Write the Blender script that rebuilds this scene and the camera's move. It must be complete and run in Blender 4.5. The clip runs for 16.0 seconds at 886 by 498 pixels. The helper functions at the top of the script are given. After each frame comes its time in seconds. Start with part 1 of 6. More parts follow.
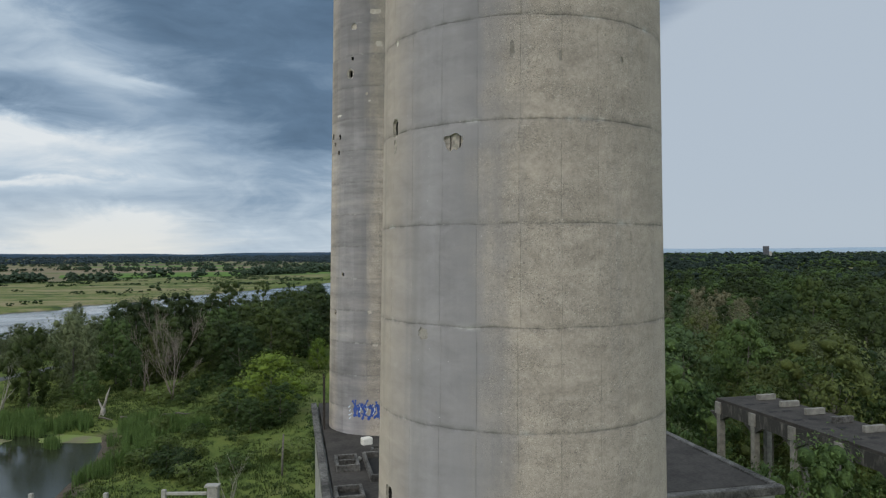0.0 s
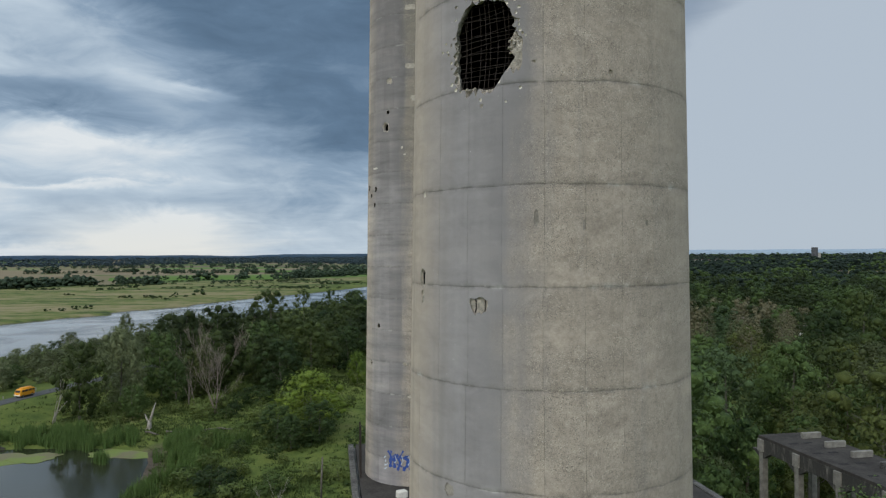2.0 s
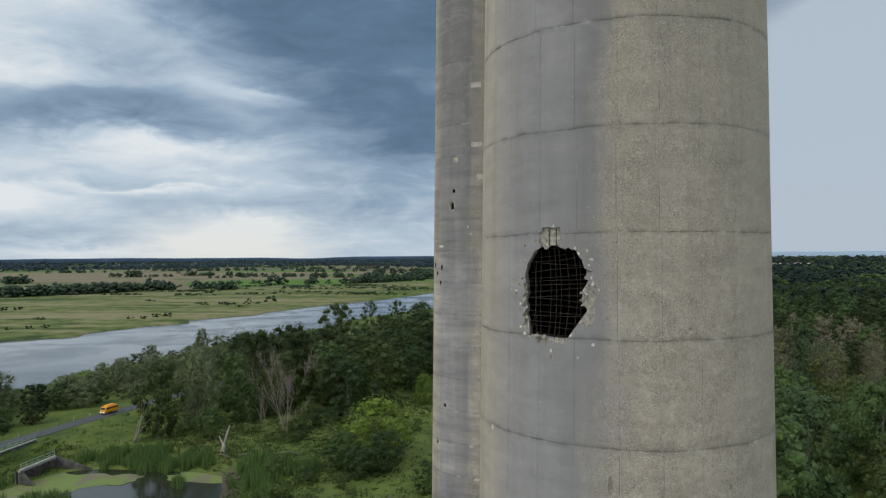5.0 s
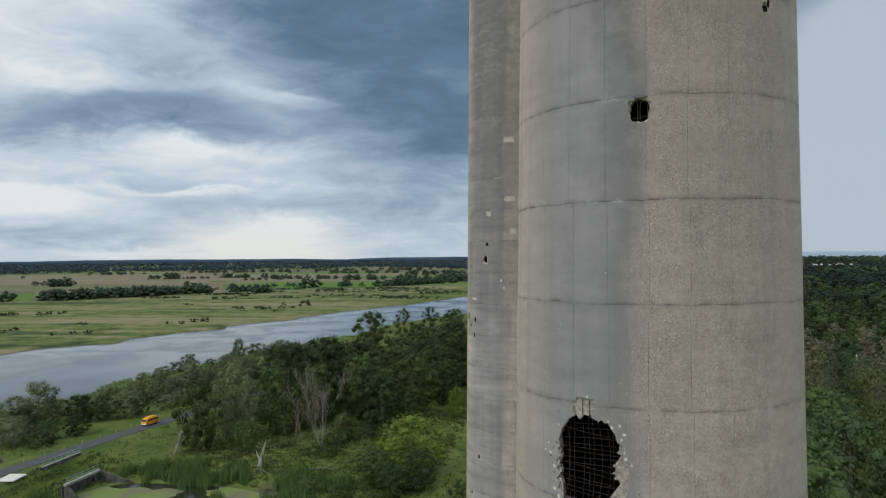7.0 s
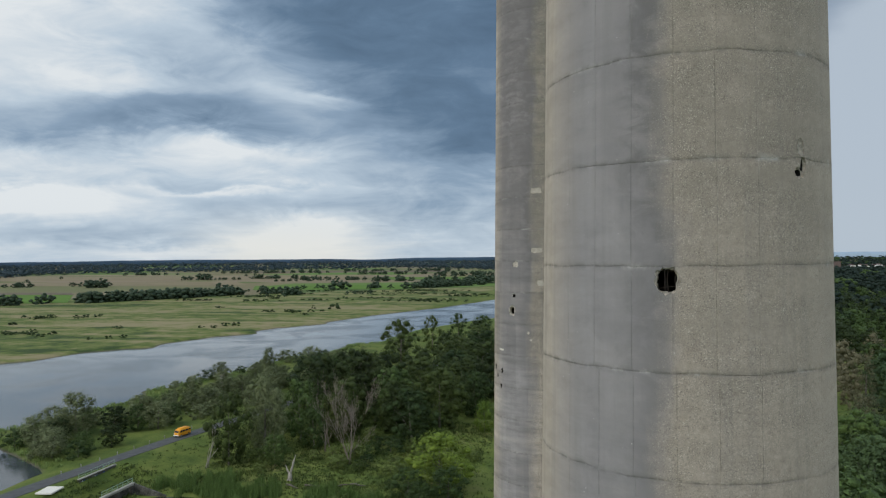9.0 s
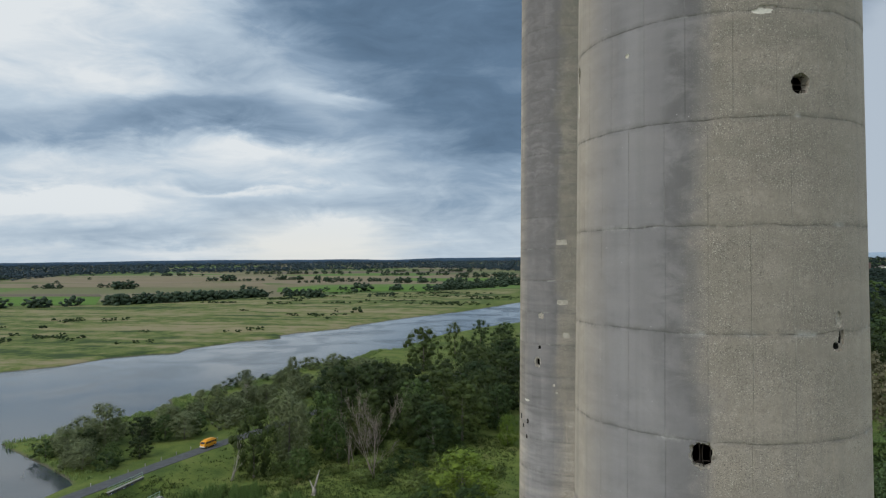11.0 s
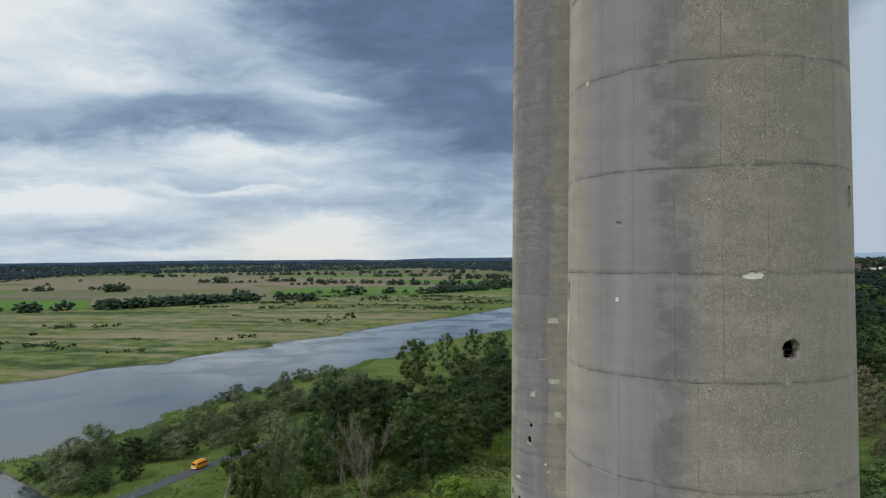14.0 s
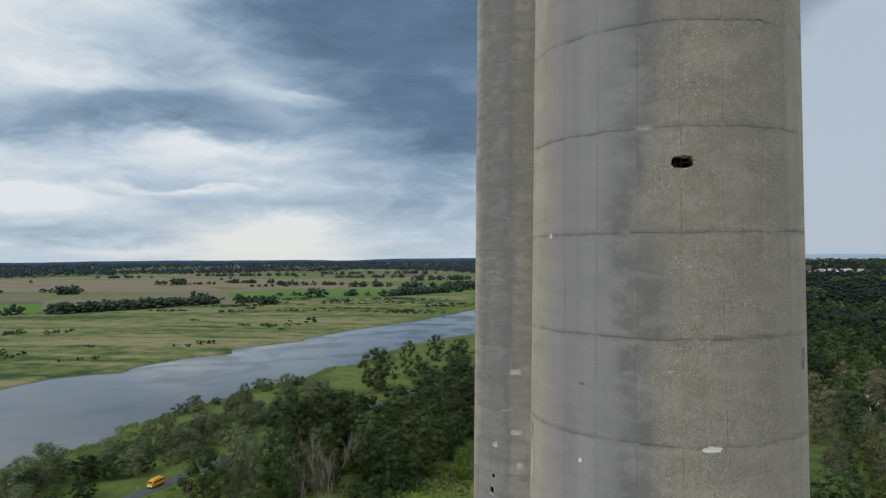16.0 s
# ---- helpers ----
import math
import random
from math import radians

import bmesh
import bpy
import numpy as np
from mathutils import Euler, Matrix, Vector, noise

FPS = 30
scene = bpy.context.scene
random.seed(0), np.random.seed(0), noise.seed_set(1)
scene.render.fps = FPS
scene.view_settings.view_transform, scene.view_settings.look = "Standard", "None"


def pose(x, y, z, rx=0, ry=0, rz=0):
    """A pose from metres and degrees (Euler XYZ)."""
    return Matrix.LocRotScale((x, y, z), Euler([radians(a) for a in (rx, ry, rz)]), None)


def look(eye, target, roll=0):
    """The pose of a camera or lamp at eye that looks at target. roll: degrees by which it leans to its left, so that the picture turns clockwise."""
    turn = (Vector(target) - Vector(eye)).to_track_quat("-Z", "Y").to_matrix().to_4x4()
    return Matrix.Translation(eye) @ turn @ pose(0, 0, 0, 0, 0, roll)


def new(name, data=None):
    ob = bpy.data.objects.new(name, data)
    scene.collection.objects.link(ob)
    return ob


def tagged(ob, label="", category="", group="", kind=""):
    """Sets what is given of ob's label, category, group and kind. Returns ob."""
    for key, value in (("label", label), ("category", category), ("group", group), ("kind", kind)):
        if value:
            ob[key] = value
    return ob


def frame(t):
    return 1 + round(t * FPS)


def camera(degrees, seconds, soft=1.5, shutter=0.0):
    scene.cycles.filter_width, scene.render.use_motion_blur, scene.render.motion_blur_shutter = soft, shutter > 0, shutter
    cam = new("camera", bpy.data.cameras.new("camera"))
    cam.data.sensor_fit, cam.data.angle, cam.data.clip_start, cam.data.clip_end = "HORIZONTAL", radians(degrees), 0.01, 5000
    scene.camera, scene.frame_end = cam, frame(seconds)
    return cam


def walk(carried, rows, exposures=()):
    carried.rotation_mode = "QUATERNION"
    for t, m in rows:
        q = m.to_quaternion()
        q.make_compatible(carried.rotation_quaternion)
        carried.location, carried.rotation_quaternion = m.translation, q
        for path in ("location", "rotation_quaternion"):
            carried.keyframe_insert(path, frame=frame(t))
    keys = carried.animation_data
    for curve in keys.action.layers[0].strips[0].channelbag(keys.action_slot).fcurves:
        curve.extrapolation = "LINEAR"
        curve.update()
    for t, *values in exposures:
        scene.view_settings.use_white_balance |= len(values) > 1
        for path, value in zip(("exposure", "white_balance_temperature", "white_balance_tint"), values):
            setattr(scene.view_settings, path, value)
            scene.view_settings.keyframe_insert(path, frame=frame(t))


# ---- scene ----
cam = camera(65.7, 16.0, 1.25)
PATH = [
    (0, (-0.031, -0.065, 29.947), (-0.028, 1.935, 29.961), -0.40),
    (0.5, (-0.114, -0.220, 30.831), (-0.134, 1.780, 30.847), -0.40),
    (1, (-0.012, -0.326, 31.765), (-0.061, 1.674, 31.782), -0.40),
    (1.5, (0.145, -0.361, 32.675), (0.066, 1.638, 32.692), -0.40),
    (2, (0.298, -0.358, 33.570), (0.188, 1.639, 33.587), -0.43),
    (2.5, (0.419, -0.281, 34.511), (0.276, 1.714, 34.529), -0.47),
    (3, (0.468, -0.137, 35.449), (0.290, 1.855, 35.467), -0.50),
    (3.5, (0.448, -0.002, 36.376), (0.239, 1.987, 36.394), -0.53),
    (4, (0.392, 0.090, 37.305), (0.149, 2.075, 37.324), -0.55),
    (4.5, (0.264, 0.135, 38.196), (-0.009, 2.116, 38.217), -0.50),
    (7, (0.308, -0.458, 42.910), (-0.085, 1.503, 42.934), -0.60),
    (7.5, (0.404, -0.467, 43.804), (-0.010, 1.489, 43.827), -0.60),
    (8, (0.498, -0.416, 44.742), (0.061, 1.536, 44.765), -0.62),
    (8.5, (0.482, -0.364, 45.657), (0.028, 1.583, 45.680), -0.65),
    (9, (0.448, -0.314, 46.585), (-0.026, 1.629, 46.609), -0.60),
    (11.5, (0.268, -0.489, 51.161), (-0.280, 1.434, 51.185), -0.60),
    (12, (0.329, -0.489, 52.077), (-0.230, 1.432, 52.101), -0.60),
    (12.5, (0.331, -0.468, 53.006), (-0.232, 1.451, 53.029), -0.60),
    (13, (0.333, -0.422, 53.929), (-0.225, 1.498, 53.952), -0.60),
    (13.5, (0.383, -0.342, 54.876), (-0.157, 1.583, 54.898), -0.60),
    (14, (0.406, -0.232, 55.769), (-0.110, 1.700, 55.791), -0.60),
    (14.5, (0.396, -0.153, 56.706), (-0.095, 1.785, 56.727), -0.60),
    (15, (0.357, -0.130, 57.610), (-0.107, 1.816, 57.630), -0.60),
    (15.5, (0.350, -0.143, 58.519), (-0.086, 1.809, 58.538), -0.57),
    (16, (0.395, -0.191, 59.388), (-0.015, 1.767, 59.409), -0.50),
]
walk(cam, [(t, look(eye, target, roll)) for t, eye, target, roll in PATH])

# ---- world, sun, exposure ----
world = bpy.data.worlds.new("world")
scene.world = world
world.use_nodes = True


class Nodes:
    """Short hand for a node tree."""

    def __init__(self, tree):
        self.t = tree
        tree.nodes.clear()

    def n(self, kind, **kw):
        node = self.t.nodes.new(kind)
        for k, v in kw.items():
            if k == "ramp":
                cr = node.color_ramp
                while len(cr.elements) < len(v):
                    cr.elements.new(0.5)
                for e, (p, c) in zip(cr.elements, v):
                    e.position = p
                    e.color = (*c, 1) if len(c) == 3 else c
            elif k == "ins":
                for name, val in v.items():
                    if isinstance(val, bpy.types.NodeSocket):
                        self.t.links.new(val, node.inputs[name])
                    else:
                        node.inputs[name].default_value = val
            elif k == "op":
                node.operation = v
            elif k == "typ":
                node.data_type = v
            elif k == "blend":
                node.blend_type = v
            elif k == "dims":
                node.noise_dimensions = v
        return node

    def math(self, op, a, b=0.0, c=0.0, clamp=False):
        node = self.n("ShaderNodeMath", op=op, ins={0: a, 1: b, 2: c})
        node.use_clamp = clamp
        return node.outputs[0]

    def noise(self, vec, scale, detail=4.0, rough=0.55, dist=0.0):
        return self.n("ShaderNodeTexNoise", ins={"Vector": vec, "Scale": scale, "Detail": detail, "Roughness": rough, "Distortion": dist}).outputs[0]

    def ramp(self, fac, *stops):
        return self.n("ShaderNodeValToRGB", ramp=stops, ins={0: fac}).outputs[0]

    def mix(self, fac, a, b, blend="MIX"):
        node = self.n("ShaderNodeMix", typ="RGBA", blend=blend)
        for key, val in ((0, fac), (6, a), (7, b)):
            if isinstance(val, bpy.types.NodeSocket):
                self.t.links.new(val, node.inputs[key])
            elif key == 0:
                node.inputs[key].default_value = val
            else:
                node.inputs[key].default_value = (*val, 1)
        return node.outputs[2]

    def smooth(self, x, lo, hi):
        node = self.n("ShaderNodeMapRange", ins={0: x, 1: lo, 2: hi})
        node.interpolation_type = "SMOOTHSTEP"
        return node.outputs[0]

    def scaled(self, vec, sx, sy, sz):
        return self.n("ShaderNodeVectorMath", op="MULTIPLY", ins={0: vec, 1: (sx, sy, sz)}).outputs[0]


SUN_AZ, SUN_EL = -148.0, 40.0   # degrees, azimuth clockwise from +y


def build_world():
    w = Nodes(world.node_tree)
    d = w.n("ShaderNodeTexCoord").outputs["Generated"]
    sep = w.n("ShaderNodeSeparateXYZ", ins={0: d})
    x, y, z = sep.outputs
    az = w.math("ARCTAN2", x, y)                      # 0 ahead, minus to the left
    zc = w.math("MAXIMUM", z, 0.0)
    # the cloud deck seen in perspective
    inv = w.math("DIVIDE", 1.0, w.math("ADD", zc, 0.11))
    plane = w.n("ShaderNodeCombineXYZ", ins={0: w.math("MULTIPLY", x, inv), 1: w.math("MULTIPLY", y, inv), 2: w.math("MULTIPLY", z, 2.0)}).outputs[0]
    n1 = w.noise(w.scaled(plane, 0.75, 0.95, 1.0), 1.0, 6.0, 0.52, 0.25)
    n2 = w.noise(w.scaled(plane, 0.42, 0.5, 1.0), 1.0, 3.0, 0.5, 0.4)
    n3 = w.noise(w.scaled(plane, 2.2, 3.2, 1.0), 1.0, 5.0, 0.55, 0.2)
    n4 = w.noise(w.scaled(d, 3.2, 3.2, 9.0), 1.6, 6.0, 0.58, 0.5)
    n5 = w.noise(w.scaled(d, 9.0, 9.0, 26.0), 1.0, 6.0, 0.60, 0.6)
    # azimuth and height in degrees, drawn out of shape by the turbulence of the clouds
    A = w.math("MULTIPLY_ADD", w.math("SUBTRACT", n1, 0.5), 9.0, w.math("MULTIPLY", az, 57.3))
    E = w.math("MULTIPLY", w.math("ARCSINE", z), 57.3)
    E = w.math("MULTIPLY_ADD", w.math("SUBTRACT", n4, 0.5), 4.0, E)
    E = w.math("MULTIPLY_ADD", w.math("SUBTRACT", n5, 0.5), 2.2, E)
    # the storm cloud with its slanting front edge
    front = w.math("ADD", A, w.math("MULTIPLY_ADD", E, 1.25, 5.3))
    dark = w.math("MULTIPLY", w.smooth(front, -6.0, 7.0), w.smooth(E, 5.5, 10.5))
    dark = w.math("MULTIPLY_ADD", dark, 0.58, 0.22)
    # layers and gaps of the deck: azimuth, height, half width, half height, slope, darker or lighter
    for fa, fe, sa, se, slope, amount in (
            (-48, 17.5, 9, 4.5, 0.0, -0.22), (-36, 16.0, 5, 1.3, -0.10, 0.14), (-45, 10.0, 9, 1.3, 0.10, 0.30), (-35, 11.6, 7, 1.3, 0.04, 0.32),
            (-27, 10.6, 6, 1.9, -0.10, 0.28), (-43, 7.2, 8, 1.2, 0.0, -0.10), (-29, 8.6, 5.5, 1.1, -0.05, -0.26), (-45, 4.3, 7, 1.0, 0.0, -0.40),
            (-32, 5.5, 7, 0.35, 0.0, -0.24), (-31, 4.0, 8, 0.8, 0.0, 0.10), (-42, 2.3, 11, 0.7, 0.0, 0.13), (-25.5, 1.8, 5.0, 1.5, 0.05, -0.42),
            (-36, 0.7, 7, 0.6, 0.0, -0.22), (-14, 5.8, 6.5, 3.4, 0.0, 0.30), (-22, 12.6, 5, 0.6, -0.12, -0.26), (-40, 13.2, 6, 0.7, -0.05, -0.12)):
        u = w.math("DIVIDE", w.math("SUBTRACT", A, fa), sa)
        v = w.math("DIVIDE", w.math("SUBTRACT", E, w.math("MULTIPLY_ADD", w.math("SUBTRACT", A, fa), slope, fe)), se)
        g = w.math("EXPONENT", w.math("MULTIPLY", w.math("MULTIPLY_ADD", u, u, w.math("MULTIPLY", v, v)), -1.0))
        dark = w.math("MULTIPLY_ADD", g, amount, dark)
    dark = w.math("MULTIPLY_ADD", w.math("SUBTRACT", n5, 0.5), 0.55, dark)
    dark = w.math("MULTIPLY_ADD", w.math("SUBTRACT", n3, 0.5), 0.22, w.math("MULTIPLY_ADD", w.math("SUBTRACT", n2, 0.5), 0.25, dark), True)
    cloud = w.ramp(dark, (0.0, (0.80, 0.82, 0.82)), (0.22, (0.53, 0.615, 0.69)), (0.5, (0.275, 0.368, 0.475)), (0.8, (0.128, 0.200, 0.290)), (1.0, (0.090, 0.145, 0.215)))
    # ahead, between the towers' left edge and the bright gap, and all to the right, a plain veil of rain
    veil = w.smooth(w.math("MULTIPLY_ADD", w.math("SUBTRACT", n1, 0.5), 0.5, w.math("MULTIPLY_ADD", z, -0.95, az)), -0.22, 0.0)
    cloud = w.mix(veil, cloud, (0.475, 0.535, 0.60))
    corner = w.math("MULTIPLY", w.smooth(w.math("MULTIPLY_ADD", A, -0.55, E), 6.2, 9.5), veil)
    cloud = w.mix(w.math("MULTIPLY", w.math("MULTIPLY", corner, w.smooth(A, 60.0, 40.0)), 0.7), cloud, (0.20, 0.262, 0.35))
    # pale warm light low over the horizon
    low = w.math("SUBTRACT", 1.0, w.smooth(z, 0.0, 0.085))
    glow = w.math("MULTIPLY", low, w.math("SUBTRACT", 1.0, w.smooth(w.math("ABSOLUTE", w.math("ADD", A, 26.0)), 2.0, 11.0)))
    cloud = w.mix(w.math("MULTIPLY", low, 0.25), cloud, (0.50, 0.575, 0.64))
    cloud = w.mix(w.math("MULTIPLY", glow, 0.75), cloud, (0.86, 0.83, 0.75))
    cloud = w.mix(1.0, cloud, (0.965, 0.995, 1.03), "MULTIPLY")
    # the deck is thinner overhead and behind, where the sun stands
    up = w.smooth(z, 0.38, 0.95)
    back = w.smooth(y, 0.25, -0.7)
    gain = w.math("ADD", 1.0, w.math("ADD", w.math("MULTIPLY", up, 0.9), w.math("MULTIPLY", back, 0.85)))
    sky = w.n("ShaderNodeTexSky")
    sky.sky_type, sky.sun_disc = "NISHITA", False
    sky.sun_elevation, sky.sun_rotation = radians(SUN_EL), radians(SUN_AZ)
    a = w.n("ShaderNodeBackground", ins={0: cloud, 1: gain})
    b = w.n("ShaderNodeBackground", ins={0: sky.outputs[0], 1: 0.05})
    s = w.n("ShaderNodeMixShader", ins={0: 0.06, 1: a.outputs[0], 2: b.outputs[0]})
    w.n("ShaderNodeOutputWorld", ins={0: s.outputs[0]})


build_world()
sun_data = bpy.data.lights.new("sun", "SUN")
sun_data.energy, sun_data.angle, sun_data.color = 1.15, radians(28), (1.0, 0.90, 0.76)
sun = new("sun", sun_data)
_a, _e = radians(SUN_AZ), radians(SUN_EL)
sun.matrix_world = look((60 * math.sin(_a) * math.cos(_e), 60 * math.cos(_a) * math.cos(_e), 200 + 60 * math.sin(_e)), (0, 0, 200))
scene.view_settings.exposure = 0.0


# ---- materials ----
def material(name):
    m = bpy.data.materials.new(name)
    m.use_nodes = True
    return m, Nodes(m.node_tree)


def finish(m, k, color, rough=0.8, bump=None, strength=0.3, dist=0.02, metal=0.0, spec=0.4):
    ins = {"Base Color": color, "Roughness": rough, "Metallic": metal, "Specular IOR Level": spec}
    if bump is not None:
        ins["Normal"] = k.n("ShaderNodeBump", ins={"Height": bump, "Strength": strength, "Distance": dist}).outputs[0]
    p = k.n("ShaderNodeBsdfPrincipled", ins=ins)
    k.n("ShaderNodeOutputMaterial", ins={0: p.outputs[0]})
    return m


def obj_coord(k):
    return k.n("ShaderNodeTexCoord").outputs["Object"]


def position(k):
    return k.n("ShaderNodeNewGeometry").outputs["Position"]


def attr(k, name):
    node = k.n("ShaderNodeAttribute")
    node.attribute_name = name
    return node.outputs["Fac"]


def plain(name, color, rough=0.7, scale=3.0, vary=0.25, bump=0.2, metal=0.0, dist=0.01):
    m, k = material(name)
    v = obj_coord(k)
    a, b = k.noise(v, scale, 5), k.noise(v, scale * 9, 4, 0.6)
    f = k.math("MULTIPLY_ADD", b, 0.4, k.math("MULTIPLY", a, 0.6))
    lo, hi = tuple(c * (1 - vary) for c in color), tuple(min(1, c * (1 + vary)) for c in color)
    return finish(m, k, k.ramp(f, (0.3, lo), (0.7, hi)), rough, b, bump, dist, metal, 0.2)


def chimney_concrete(name, turn, warm, sooty, boards, cool, even):
    """Board-marked tower concrete: smooth blue-grey on one flank, rough washed-out aggregate on the weather side."""
    m, k = material(name)
    v = obj_coord(k)
    sep = k.n("ShaderNodeSeparateXYZ", ins={0: v})
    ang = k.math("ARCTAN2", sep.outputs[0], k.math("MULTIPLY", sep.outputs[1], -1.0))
    around = k.n("ShaderNodeCombineXYZ", ins={0: k.math("MULTIPLY", ang, 3.5), 1: 0.0, 2: sep.outputs[2]}).outputs[0]
    streak = k.noise(k.scaled(v, 1.6, 1.6, 0.16), 1.0, 6, 0.6)
    blotch = k.noise(v, 0.45, 6, 0.62, 0.4)
    cloudy = k.noise(k.scaled(v, 1.0, 1.0, 1.8), 1.1, 6, 0.66, 0.5)
    fine = k.noise(v, 14.0, 5, 0.68)
    grit = k.noise(v, 45.0, 3, 0.6)
    tone, seam = attr(k, "tone"), attr(k, "seam")
    edge = k.math("MULTIPLY_ADD", k.math("SUBTRACT", streak, 0.5), 0.40, k.math("ADD", ang, k.math("MULTIPLY_ADD", sep.outputs[2], -0.0055, turn)))
    edge = k.math("MULTIPLY_ADD", k.math("SUBTRACT", tone, 0.5), 0.05, edge)
    edge = k.math("MULTIPLY_ADD", k.math("SUBTRACT", blotch, 0.5), 0.45, edge)
    weather = k.smooth(edge, -0.20, 0.17)
    smooth_c = k.ramp(k.math("MULTIPLY_ADD", cloudy, 0.55, k.math("MULTIPLY", streak, 0.45)), (0.32, (0.204, 0.190, 0.190)), (0.5, (0.264, 0.247, 0.246)), (0.70, (0.332, 0.311, 0.306)))
    crumb = k.noise(v, 5.0, 6, 0.75)
    rough_c = k.ramp(k.math("ADD", k.math("MULTIPLY", cloudy, 0.35), k.math("MULTIPLY_ADD", crumb, 0.35, k.math("MULTIPLY", fine, 0.30))), (0.34, (0.222, 0.188, 0.154)), (0.5, (0.366, 0.311, 0.256)), (0.66, (0.505, 0.430, 0.356)))
    smooth_c = k.mix(cool, k.mix(1.0, smooth_c, (1.02, 0.98, 0.93), "MULTIPLY"), smooth_c)
    col = k.mix(weather, smooth_c, rough_c)
    # Warm side light is painted into both flanks' colour by angle.
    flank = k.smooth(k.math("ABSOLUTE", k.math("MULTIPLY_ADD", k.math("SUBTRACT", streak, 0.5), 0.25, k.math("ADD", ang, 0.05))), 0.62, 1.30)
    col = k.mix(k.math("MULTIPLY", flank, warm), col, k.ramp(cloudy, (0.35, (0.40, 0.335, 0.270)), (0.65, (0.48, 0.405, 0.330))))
    # long level casting marks, and the mottling of single pours
    cast = k.noise(k.scaled(around, 0.22, 1, 1.5), 1.0, 5, 0.62)
    col = k.mix(1.0, col, k.ramp(cast, (0.30, (1 - 0.11 * boards,) * 3), (0.50, (1.0, 1.0, 1.0)), (0.70, (1 + 0.09 * boards, 1 + 0.08 * boards, 1 + 0.065 * boards))), "MULTIPLY")
    col = k.mix(1.0, col, k.ramp(k.math("MULTIPLY_ADD", k.n("ShaderNodeObjectInfo").outputs["Random"], 0.55, k.math("MULTIPLY", tone, 0.45)), (0.0, (1 - 0.085 * boards,) * 3), (1.0, (1 + 0.06 * boards,) * 3)), "MULTIPLY")
    # the dark wet streak where smooth and rough meet, fading out downwards
    wet = k.math("EXPONENT", k.math("MULTIPLY", k.math("POWER", k.math("DIVIDE", k.math("ADD", edge, 0.12), 0.15), 2.0), -1.0))
    wet = k.math("MULTIPLY", k.math("MULTIPLY", wet, k.smooth(cloudy, 0.30, 0.60)), k.math("MULTIPLY_ADD", k.smooth(sep.outputs[2], 34.0, 54.0), 0.66, 0.26))
    col = k.mix(wet, col, (0.118, 0.113, 0.112))
    # thin grey run-off
    run = k.math("MULTIPLY", k.smooth(k.noise(k.scaled(around, 1.9, 1, 0.06), 1.0, 5, 0.6), 0.50, 0.72), 0.34)
    col = k.mix(run, col, (0.20, 0.193, 0.186))
    # Soot grows with height; sparing the flanks also paints the middle as shaded.
    soot_shade = k.math("MULTIPLY", k.smooth(k.math("MULTIPLY_ADD", blotch, 14.0, sep.outputs[2]), 38.0, 66.0), sooty)
    soot_shade = k.math("MULTIPLY", k.math("MULTIPLY", soot_shade, k.math("MULTIPLY_ADD", flank, -0.95, 1.0)), k.math("MULTIPLY_ADD", k.smooth(cloudy, 0.34, 0.60), 0.6, 0.4))
    soot_shade = k.math("MULTIPLY", soot_shade, k.math("MULTIPLY_ADD", weather, 1.0 - even, even))
    col = k.mix(soot_shade, col, k.mix(weather, (0.160, 0.147, 0.143), (0.196, 0.176, 0.141)))
    # sand pockets and pits of the washed-out side
    pits = k.n("ShaderNodeTexVoronoi", ins={"Vector": v, "Scale": 9.5, "Randomness": 1.0}).outputs["Distance"]
    pit = k.math("MULTIPLY", k.math("SUBTRACT", 1.0, k.smooth(pits, 0.04, 0.15)), k.smooth(k.noise(v, 1.3, 5, 0.65), 0.46, 0.62))
    band = k.smooth(k.noise(k.scaled(v, 0.6, 0.6, 1.5), 1.0, 5, 0.65), 0.26, 0.62)
    speck = k.math("MULTIPLY", k.smooth(k.noise(v, 44.0, 4, 0.62), 0.55, 0.62), band)
    pit = k.math("MAXIMUM", pit, speck)
    pit = k.math("MULTIPLY", pit, k.math("MULTIPLY_ADD", weather, 0.74, 0.08))
    col = k.mix(pit, col, (0.095, 0.088, 0.074))
    pale = k.math("MULTIPLY", k.smooth(k.noise(k.scaled(v, 1.0, 1.0, 1.1), 38.0, 3, 0.6), 0.59, 0.65), k.math("MULTIPLY", band, weather))
    col = k.mix(k.math("MULTIPLY", pale, 0.8), col, (0.60, 0.55, 0.46))
    chips = k.n("ShaderNodeTexVoronoi", ins={"Vector": v, "Scale": 5.3, "Randomness": 1.0}).outputs["Distance"]
    chip = k.math("MULTIPLY", k.math("SUBTRACT", 1.0, k.smooth(chips, 0.04, 0.09)), k.smooth(k.noise(v, 1.7, 3, 0.6), 0.52, 0.66))
    col = k.mix(k.math("MULTIPLY", chip, 0.7), col, (0.60, 0.58, 0.54))
    # dirt and crumbled edges along the joints
    dirt = k.math("MULTIPLY", k.math("POWER", seam, 0.8), k.smooth(k.noise(v, 3.1, 7, 0.75), 0.36, 0.62))
    col = k.mix(k.math("MULTIPLY", dirt, 0.62), col, (0.115, 0.112, 0.100))
    lime = k.math("MULTIPLY", seam, k.smooth(k.noise(v, 0.75, 5, 0.65), 0.57, 0.68))
    col = k.mix(k.math("MULTIPLY", lime, 0.55), col, (0.56, 0.54, 0.50))
    h = k.math("MULTIPLY_ADD", grit, 0.35, k.math("MULTIPLY", fine, 0.5))
    h = k.math("MULTIPLY", h, k.math("MULTIPLY_ADD", weather, 0.8, 0.35))
    h = k.math("SUBTRACT", h, k.math("MULTIPLY", pit, 0.9))
